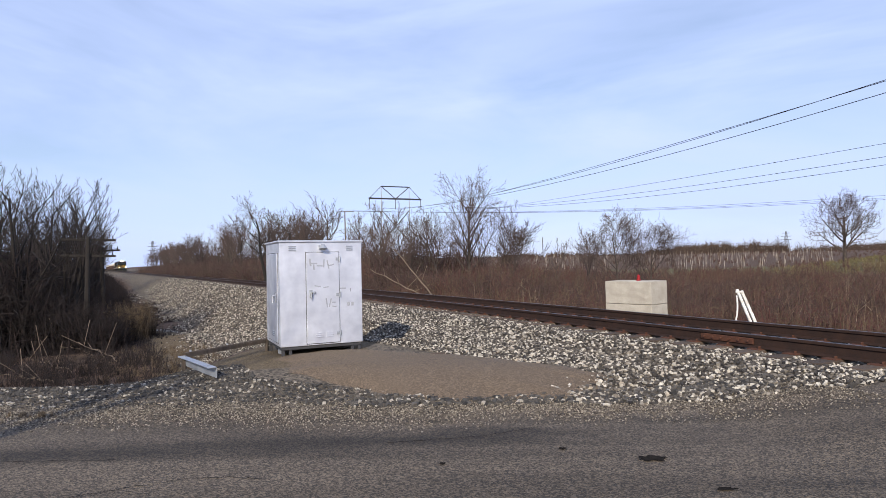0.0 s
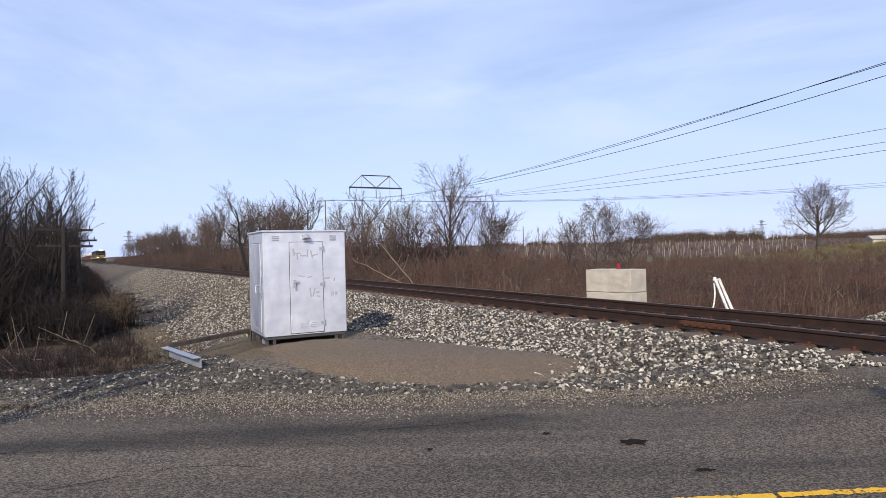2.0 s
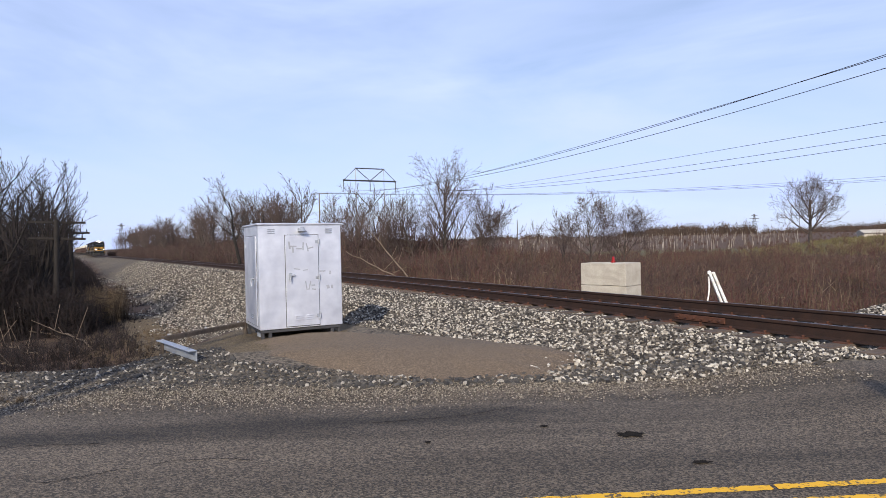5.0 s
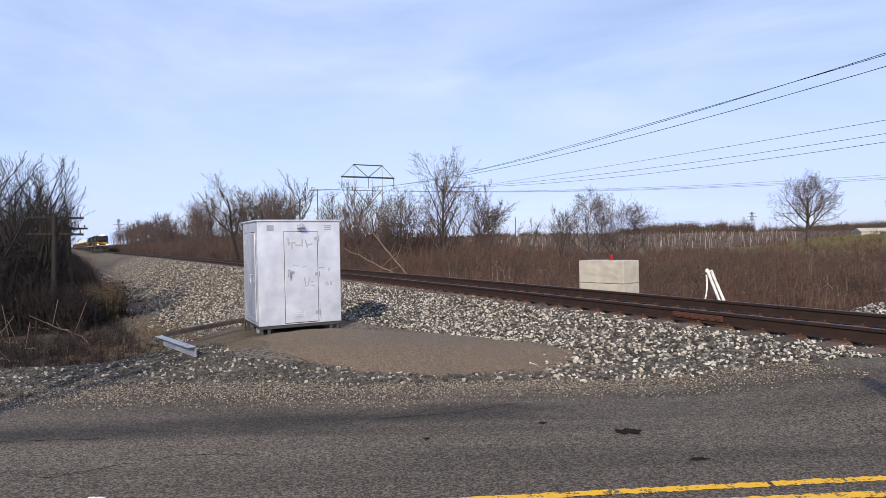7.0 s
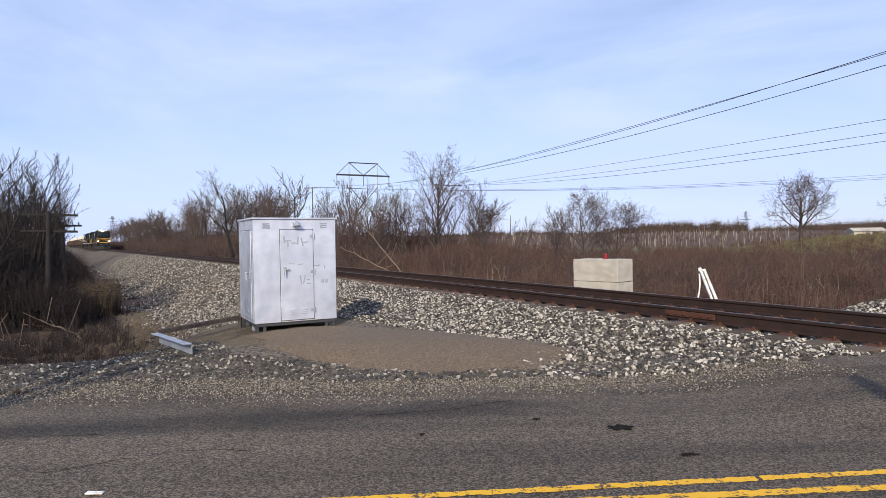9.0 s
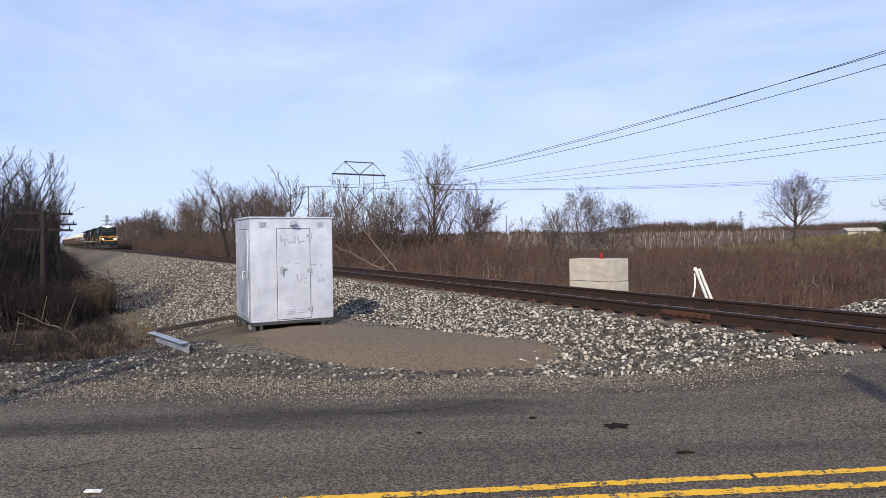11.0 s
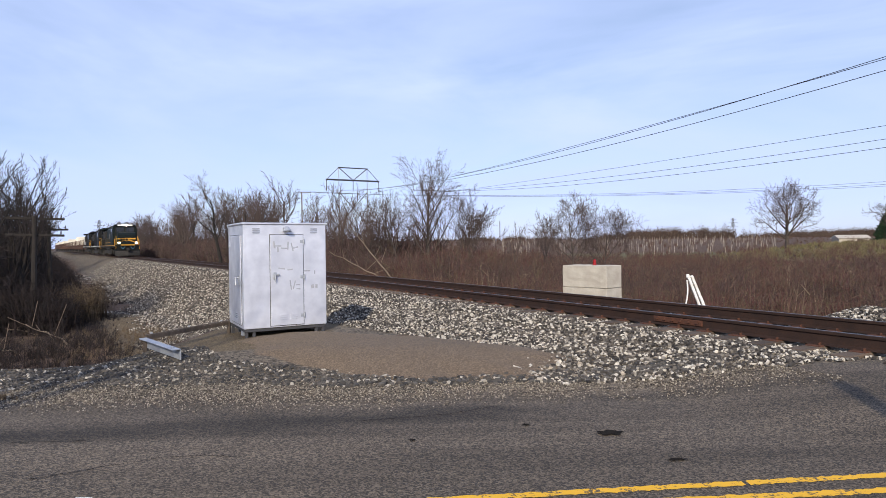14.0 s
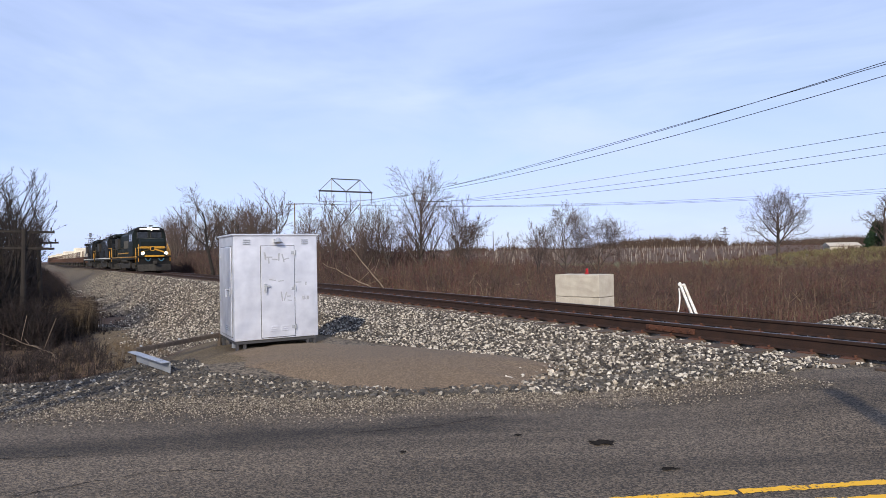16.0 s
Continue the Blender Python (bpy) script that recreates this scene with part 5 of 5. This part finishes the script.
def brush_behind_track():
    n = 7800
    y = 11 + 70 * _rb.uniform(0, 1, n) ** 1.25
    d = -4.4 - _rb.uniform(0, 1, n) ** 1.1 * (16 + 0.85 * y)
    x = np.interp(y, _cy, _cx) - d / np.cos(np.interp(y, _cy, _th))
    h = (1.15 + 0.55 * np.sin(x * 0.35 + y * 0.2) * np.sin(y * 0.23) + _rb.uniform(-0.3, 0.5, n)) * (1 + 0.95 * sstep(8, -4, x) * sstep(24, 36, y))
    h = np.where(-d < 6.5, h * 0.6, h) * (1 - 0.45 * sstep(18, 30, x) * sstep(44, 58, y))
    keep = (np.hypot(x - 3.95, y - 17.1) > 1.6) & (np.hypot(x - 8, y - 12.3) > 2.4) & (np.hypot((x - 48) * 0.62, y - 73) > 7) & ~((np.abs(x - 4.5) < 2.2) & (y < 17))
    keep &= np.abs(np.arctan2(x, y)) < radians(46)
    dark = np.sin(x * 0.31 + 1.3 * np.sin(y * 0.21)) * np.sin(y * 0.27 + 0.8 * np.sin(x * 0.17)) + _rb.normal(0, 0.35, n) > 0.05
    a, b = keep & dark, keep & ~dark
    thicket("brush", x[b], y[b], h[b], SHRUBS, M_BRUSH, "dense leafless red-brown brush behind the track", thick=1.0)
    thicket("brush", x[a], y[a], h[a] * 0.95, SHRUBS, M_PURPLE, "dense leafless purple-brown brush behind the track", thick=1.0)
    n = 1300
    y = 48 + 190 * _rb.uniform(0, 1, n) ** 1.2
    d = -4.6 - _rb.uniform(0, 1, n) * (9 + 0.05 * y)
    x = np.interp(y, _cy, _cx) - d / np.cos(np.interp(y, _cy, _th))
    thicket("brush", x, y, 1.3 + 0.19 * (-d) + _rb.uniform(0, 1.4, n), SHRUBS, M_PURPLE, "leafless brown brush lining the far track", thick=1.8)


def brush_left():
    n = 4600
    y = 23 + 115 * _rb.uniform(0, 1, n) ** 1.6
    dmin = np.interp(y, [13, 18, 40, 60, 120], [10.8, 9.6, 8.6, 8.0, 7.2])
    d = dmin + _rb.uniform(0, 1, n) ** 1.4 * (6 + 0.1 * y)
    x = np.interp(y, _cy, _cx) - d / np.cos(np.interp(y, _cy, _th))
    h = 1.3 + 3.4 * sstep(0.3, 6, d - dmin) + _rb.uniform(-0.3, 0.9, n)
    thicket("brush", x, y, h, SHRUBS, M_SHADEBRUSH, "dark leafless brush in the ditch under bare trees", thick=1.3)
    n = 60
    a, r = _rb.uniform(0, 6.28, n), _rb.uniform(0, 1, n) ** 0.5
    x, y = -17.3 + 0.9 * r * np.cos(a), 28.2 + 1.6 * r * np.sin(a)
    thicket("reed", x, y, _rb.uniform(1.4, 2.1, n), REEDS, M_DRY, "stand of tall dry tan reeds in the ditch", "reed", 0.9)
    n = 760
    x = _rb.uniform(-17, -6.0, n)
    y = _rb.uniform(13, 25, n)
    d = off_track(x, y)
    keep = (d > 5.6) & (d < 9.4 + _rb.normal(0, 0.6, n))
    thicket("dry_grass", x[keep], y[keep], _rb.uniform(0.12, 0.36, keep.sum()), REEDS, M_DRY, "matted dry tan grass in the ditch", "grass", 0.5)
    n = 420
    x, y = _rb.uniform(-19, -6.2, n), _rb.uniform(12.5, 26, n)
    keep = off_track(x, y) > 7.8
    thicket("dead_stem", x[keep], y[keep], _rb.uniform(0.35, 1.1, keep.sum()), SHRUBS, M_SHADEBRUSH, "dark dead stems and twigs tangled in the ditch", "dead stems", 0.9)
    n = 110
    x, y = _rb.uniform(-12, -4.6, n), np.full(n, 7.0)
    y = road_edge(x) + _rb.uniform(0.05, 0.8, n) * sstep(-4, -8, x)
    thicket("verge_grass", x, y, _rb.uniform(0.04, 0.12, n), REEDS, M_DRY, "short dry grass tufts on the road's verge", "grass", 0.35)


def brush_on_bank():
    n = 1900
    y = 15 + 60 * _rb.uniform(0, 1, n) ** 1.3
    d = 4.2 + 6.0 * _rb.uniform(0, 1, n) ** 0.6
    x = np.interp(y, _cy, _cx) - d / np.cos(np.interp(y, _cy, _th))
    keep = (np.sin(x * 0.8 + y * 0.35) + np.sin(y * 0.5 - x * 0.4) + _rb.normal(0, 0.4, n) + 0.35 * (d - 6)) > 0.5
    thicket("weed", x[keep], y[keep], _rb.uniform(0.12, 0.36, keep.sum()), SHRUBS, M_SHADEBRUSH, "dark dead weeds scattered on the stone bank", "weeds", 0.8)
    n = 40
    y = 13 + 34 * _rb.uniform(0, 1, n)
    x = -0.25 * y + _rb.uniform(0, 1, n) * 0.92 * y
    keep = (off_track(x, y) < -5) & (np.hypot(x - 3.95, y - 17.1) > 2.2)
    thicket("sapling", x[keep], y[keep], _rb.uniform(0.9, 1.9, keep.sum()), shrub_shapes(5, 3, 8, 0.22), M_PALESTEM, "thin pale bare saplings standing in the brush", "saplings", 0.9)


def brush_far():
    n = 2200
    x = _rb.uniform(-120, 420, n)
    y = 330 + 160 * _rb.uniform(0, 1, n) + 0.15 * np.abs(x)
    h = 1.3 + 6.5 * sstep(105, 125, x) * sstep(185, 165, x) + 5.5 * sstep(210, 290, x) + 1.6 * np.sin(x * 0.045) * np.sin(x * 0.017 + 1) + _rb.uniform(-1.0, 2.0, n)
    thicket("far_woods", x, y, np.clip(h, 1.2, 12), SHRUBS, M_FAR, "far belt of bare woods along the horizon", "woods", 3.4)
    n = 1700
    x = _rb.uniform(-30, 190, n)
    y = 72 + 260 * _rb.uniform(0, 1, n) ** 1.3
    keep = (x > -0.05 * y) & ~((np.hypot((x - 50) * 0.8, y - 78) < 16))
    thicket("field_growth", x[keep], y[keep], _rb.uniform(0.6, 1.3, keep.sum()), SHRUBS, M_BRUSH, "low brown growth on the rising field", "field growth", 2.6)


def bank_grass():
    n = 2600
    x, y = 49 + 9 * _rb.normal(0, 1, n), 70 + 4.5 * _rb.normal(0, 1, n)
    thicket("bank_grass", x, y, _rb.uniform(0.15, 0.5, n), REEDS, M_OLIVEGRASS, "dry olive-tan grass on a low bank", "grass", 1.6)
    n = 160
    x, y = 50 + 10 * _rb.normal(0, 1, n), 68 + 5 * _rb.normal(0, 1, n)
    thicket("bank_shrub", x, y, _rb.uniform(0.5, 1.3, n), SHRUBS, M_BRUSH, "small brown shrubs scattered on a grassy bank", "shrubs", 1.5)


def vineyard():
    rows_ = []
    for k in range(20):
        y = 88 + 8.5 * k
        for j in range(int(18 + 0.42 * y / 2)):
            x = 0.05 * y + j * 2.9 + _rb.uniform(-.5, .5) + 0.3 * k
            if x < 0.52 * y and _rb.random() < 0.8:
                z = float(land(x, y))
                h = _rb.uniform(1.1, 1.9)
                rows_.append((x, y, z - 0.1, x + _rb.normal(0, 0.12), y, z + h, 0.035, 0.03))
    V, F = tubes(rows_, 4)
    tagged(raw("vineyard_posts", V, F, M_STAKE), "rows of pale stakes in a brown vineyard field", "stakes", kind="stuff")


M_OLIVEGRASS = island_mat("olive_grass", [(0.11, 0.10, 0.042), (0.17, 0.138, 0.072), (0.085, 0.082, 0.034), (0.23, 0.185, 0.11)], 0.95, 8, 0)
M_STAKE = island_mat("pale_stake", [(0.34, 0.29, 0.23), (0.24, 0.20, 0.16), (0.42, 0.37, 0.30)], 0.9, 20, 0)
brush_behind_track()
brush_left()
brush_on_bank()
brush_far()
bank_grass()
vineyard()


def evergreen(x, y, h):
    rng = np.random.default_rng(int(x * 10))
    ob = thing("evergreen", "dark green dense evergreen beside a bare tree", "tree", on_land(x, y))
    raw("trunk", *tubes([(0, 0, 0, 0, 0, h * 0.9, 0.12, 0.03)], 6), M_DARKBARK, ob)
    segs = []
    for _ in range(2600):
        z = rng.uniform(0.03, 1) * h
        r = (1 - z / h) ** 0.7 * h * 0.42 * rng.uniform(0.5, 1.05)
        a = rng.uniform(0, 6.28)
        p = np.array([math.cos(a) * r, math.sin(a) * r, z])
        q = p + np.array([math.cos(a), math.sin(a), rng.uniform(-0.2, 0.9)]) * rng.uniform(0.2, 0.45)
        segs.append((*p, *q, 0.09, 0.02))
    raw("crown", *tubes(segs, 3), M_EVER, ob)


evergreen(61.4, 88, 5.6)
evergreen(65.2, 90, 4.6)


# ---- poles, lines and far buildings ----
M_FARSTEEL = mat("weathered_steel", (0.09, 0.095, 0.10), (0.14, 0.14, 0.145), 0.7, 0.3, 2, 20, 0)
M_WIRE = mat("wire", (0.05, 0.05, 0.055), None, 0.6, 0.4, 2, 20, 0)
H_AT, H_TO = Vector((-27.7, 177, 0)), Vector((98, -37, 0))


def pylon(at, to, lift=0.0, peaks=True):
    """A two-legged transmission frame with a crossarm, peaks and hanging insulators."""
    d = (to - at).normalized()
    m = Matrix.Translation((at.x, at.y, lift)) @ Matrix.Rotation(math.atan2(d.y, d.x) + math.pi / 2, 4, "Z")
    ob = thing("pylon", "dark two-legged power-line frame with a crossarm and peaks", "power pylon", m, "frames of the power line")
    z0 = float(land(at.x, at.y)) - lift
    for sx in (-1, 1):
        part("leg", rod(bmn(), (sx * 4.3, 0, z0 - 0.3), (sx * 4.3, 0, 23.6 if peaks else 20.2), 0.13, 0.10), M_STEEL, ob)
        part("cross_brace", rod(bmn(), (sx * 4.3, 0, 16.8), (-sx * 4.3, 0, 7.5), 0.14), M_FARSTEEL, ob)
        if peaks:
            part("peak_strut", rod(bmn(), (sx * 4.3, 0, 23.6), (sx * 7.9, 0, 20.1), 0.09), M_FARSTEEL, ob)
            part("brace", rod(bmn(), (sx * 4.3, 0, 23.6), (0, 0, 20.1), 0.13), M_FARSTEEL, ob)
    part("crossarm", box(bmn(), (0, 0, 20.1), (16.2, 0.35, 0.42), 0.03), M_WIRE, ob)
    if peaks:
        part("top_bar", box(bmn(), (0, 0, 23.6), (8.9, 0.25, 0.28), 0.03), M_WIRE, ob)
    for x in (-7.9, 0, 7.9) if peaks else ():
        bm = bmn()
        for k in range(9):
            rod(bm, (x, 0, 19.8 - 0.3 * k), (x, 0, 19.62 - 0.3 * k), 0.16, 0.10, 8)
        rod(bm, (x, 0, 20), (x, 0, 17.1), 0.06)
        part("insulator", bm, M_FARSTEEL, ob)


pylon(H_AT, H_TO)


def wire(a, b, sag, r, group, n=40):
    a, b = Vector(a), Vector(b)
    segs = []
    last = None
    for k in range(n + 1):
        u = k / n
        p = a.lerp(b, u) - Vector((0, 0, 4 * sag * u * (1 - u)))
        if last is not None:
            segs.append((*last, *p, r, r))
        last = p
    ob = raw("power_line", *tubes(segs, 4), M_WIRE)
    tagged(ob, "long dark overhead conductor sagging between frames", "cable", group=group)


_u = (H_TO - H_AT).normalized()
_p = Vector((_u.y * -1, _u.x, 0))
# each conductor: its place on the crossarm, its far end and its sag
for off, end, sag in ((7.9, (85.1, -44.5, 23.0), 3.00),
                      (0.0, (87.7, -43.0, 29.0), 6.75),
                      (-7.9, (88.5, -42.5, 29.0), 8.75)):
    a = H_AT + _p * off
    wire((a.x, a.y, 17.1), end, sag, 0.032, "conductors of the power line", 60)
    c = H_AT - _u * 240 + _p * off
    wire((a.x, a.y, 17.1), (c.x, c.y, 17.1), 4.4, 0.03, "conductors of the power line")
FAR_AT = Vector((-6.4, 310.0, 0))
pylon(FAR_AT, FAR_AT + _u * 100, 8.2, False)
for off, end, sag in ((7.9, (152.1, 14.6, 26.0), 1.25),
                      (0.0, (149.5, 13.1, 26.0), 5.00),
                      (-7.9, (149.5, 13.1, 26.0), 7.25)):
    a = FAR_AT + _p * off
    wire((a.x, a.y, 28.14), end, sag, 0.05, "conductors of the second power line", 60)


def wooden_pole(x, y, top, arms, lean=0.0, turn=0.0, span=2.4, label="weathered wooden utility pole with a crossarm", wood=None):
    wood = wood or M_DARKBARK
    z0 = float(land(x, y))
    ob = thing("utility_pole", label, "utility pole", pose(x, y, z0 - 0.2, 0, lean, turn))
    H = top - z0 + 0.2
    part("pole", rod(bmn(), (0, 0, 0), (0, 0, H), 0.11, 0.08, 10), wood, ob)
    for k, dz in enumerate(arms):
        arm = part("crossarm", box(bmn(), (0, 0.11, H - dz), (span, 0.08, 0.09), 0.01), wood, ob)
        for j in range(6):
            px = -span / 2 + 0.12 + j * (span - 0.24) / 5
            part("insulator", rod(bmn(), (px, 0.11, H - dz + 0.05), (px, 0.11, H - dz + 0.19), 0.028, 0.018, 8), wood, arm)


wooden_pole(-16.4, 24.0, 2.9, (0.1, 0.75), 1.5, 20, 2.0, "old dark telegraph pole with two crossarms in the ditch")
wooden_pole(-18.9, 29.0, 2.7, (0.2,), -1.0, 20, 1.6, "short old telegraph pole with one crossarm among bare trees")
wooden_pole(-22.8, 95.0, 9.9, (0.15,), 0, -10, 2.9, "pale wooden utility pole with a crossarm above the brush", M_PALEBARK)
for off in (-1.1, 0.2, 1.1):
    wire((-22.8 + off, 95, 9.9), (75 + off, 60, 8.9 - 0.25 * off), 1.8, 0.014, "wires of the utility line")


def lattice_tower(x, y, top):
    z0 = float(land(x, y))
    H = top - z0
    ob = thing("lattice_tower", "far grey lattice power tower on the horizon", "power tower", pose(x, y, z0), "far lattice towers")
    bm = bmn()
    w = lambda z: 2.6 * (1 - z / H) ** 1.4 + 0.5
    for sx in (-1, 1):
        for sy in (-1, 1):
            for k in range(6):
                a, b = H * k / 6, H * (k + 1) / 6
                rod(bm, (sx * w(a), sy * w(a), a), (sx * w(b), sy * w(b), b), 0.16, n=4)
                rod(bm, (sx * w(a), sy * w(a), a), (-sx * w(b), sy * w(b), b), 0.09, n=4)
    part("frame", bm, M_FARSTEEL, ob)
    for z in (0.62, 0.78, 0.92):
        part("arm", box(bmn(), (0, 0, H * z), (9.0 if z < 0.9 else 6.0, 0.4, 0.4)), M_FARSTEEL, ob)


lattice_tower(271, 600, 23.5)
lattice_tower(-285, 500, 24.5)
lattice_tower(16, 460, 23.0)


def shed():
    x, y = 90.0, 141.0
    z0 = float(land(x, y)) + 0.25
    ob = thing("shed", "low tan shed with a pale metal roof beyond the field", "shed", pose(x, y, z0, 0, 0, -12) @ Matrix.Scale(0.8, 4))
    part("wall", box(bmn(), (0, 0, 0.9), (7.6, 5.0, 1.8), 0.02), M_CONC, ob)
    bm = prism(bmn(), [(-2.9, 1.75), (2.9, 1.75), (2.9, 1.85), (0, 2.75), (-2.9, 1.85)], -4.1, 4.1, 0, Matrix.Rotation(radians(90), 4, "Z"))
    part("roof", bm, M_CONC, ob, "pale grey sheet-metal gable roof")
    part("door", box(bmn(), (1.5, -2.51, 0.8), (1.6, 0.04, 1.5), 0.01), M_WOOD, ob)


shed()


def chimney_pole(x, y, top):
    z0 = float(land(x, y))
    ob = part("pole", rod(bmn(), (0, 0, 0), (0, 0, top - z0), 0.14, 0.11), M_WOOD)
    ob.matrix_world = pose(x, y, z0)
    tagged(ob, "plain dark wooden pole standing beyond the field", "pole")


chimney_pole(16.2, 205, 9.0)
# a bare tree across the road, whose shade falls on the cabinet
tree("tree", "tall bare roadside tree across the road", on_land(-5.6, -6.4), 77, 12.2, 0.16, 4, kids=(12, 7, 5, 3), spread=0.6, up=0.5, first=0.55, ratio=0.34, twig=0.012)
tree("tree", "low dense bare roadside tree across the road", on_land(-5.3, -11.2), 78, 7.6, 0.16, 4, kids=(15, 7, 6, 4), spread=0.8, up=0.4, first=0.45, ratio=0.42, twig=0.014)


def signal_mast():
    """The mast beside the road whose shadow lies across the far lane."""
    ob = thing("signal_mast", "plain grey steel mast beside the road", "mast", pose(2.72, -4.0, 0.0))
    part("mast", rod(bmn(), (0, 0, 0), (0, 0, 5.5), 0.10, 0.09, 12), M_STEEL, ob)
    part("base", box(bmn(), (0, 0, 0.1), (0.4, 0.4, 0.2), 0.03), M_STEEL, ob)


signal_mast()


# ---- an insect that flies past the lens ----
def flying_insect():
    ob = thing("insect", "small dark flying insect with blurred grey wings in mid-air", "insect")
    M_CHITIN = mat("dark_chitin", (0.02, 0.018, 0.016), None, 0.5, 0, 200, 900, 0)
    M_WING = mat("grey_wing", (0.16, 0.15, 0.15), (0.10, 0.09, 0.09), 0.4, 0, 300, 900, 0)
    bm = bmn()
    bmesh.ops.create_uvsphere(bm, u_segments=12, v_segments=8, radius=0.0016, matrix=Matrix.Diagonal((1.0, 1.7, 1.1, 1)))
    part("body", bm, M_CHITIN, ob, smooth=True)
    part("head", rod(bmn(), (0, -0.0024, 0), (0, -0.0036, 0), 0.0011, 0.0007, 8), M_CHITIN, ob)
    for sx in (-1, 1):
        part("wing", prism(bmn(), [(sx * 0.001, -0.0001), (sx * 0.0035, 0.0004), (sx * 0.0062, 0.0020), (sx * 0.0060, 0.0024), (sx * 0.0032, 0.0010), (sx * 0.001, 0.0004)] if sx > 0 else
                           [(-0.001, 0.0002), (-0.0035, -0.0008), (-0.0066, -0.0018), (-0.0064, -0.0013), (-0.003, 0.0002), (-0.001, 0.0006)], -0.0012, 0.0014), M_WING, ob)
    return ob


INSECT = flying_insect()


# ---- what moves ----
def motions():
    for lead, ob in TRAIN:
        rows = []
        for k in range(17):
            t = float(k)
            s = S_END + SPEED * (16.0 - t) + lead
            (xa, ya, _), (xb, yb, _) = track(s - 6.0), track(s + 6.0)
            rows.append((t, pose((xa + xb) / 2, (ya + yb) / 2, HEAD_Z, 0, 0, math.degrees(math.atan2(ya - yb, xa - xb)))))
        walk(ob, rows)
    for w, at in WHEELS:
        walk(w, [(k / 30, pose(*at, 0, math.degrees(SPEED / 0.52) * k / 30, 0)) for k in range(481)])

    flight = ((0.0, 2.2, -2.0, 3.2), (2.0, 1.0, -0.5, 2.7), (2.4, 0.28, 0.32, 2.25), (2.5, -0.126, 0.622, 1.781), (2.6, -0.80, 0.40, 1.95),
              (2.8, -1.9, -0.4, 2.2), (6.0, -3.5, -2.5, 3.0), (16.0, -6.0, -6.0, 3.4))
    walk(INSECT, [(t, pose(x, y, z, 0, 0, 15)) for t, x, y, z in flight])


motions()
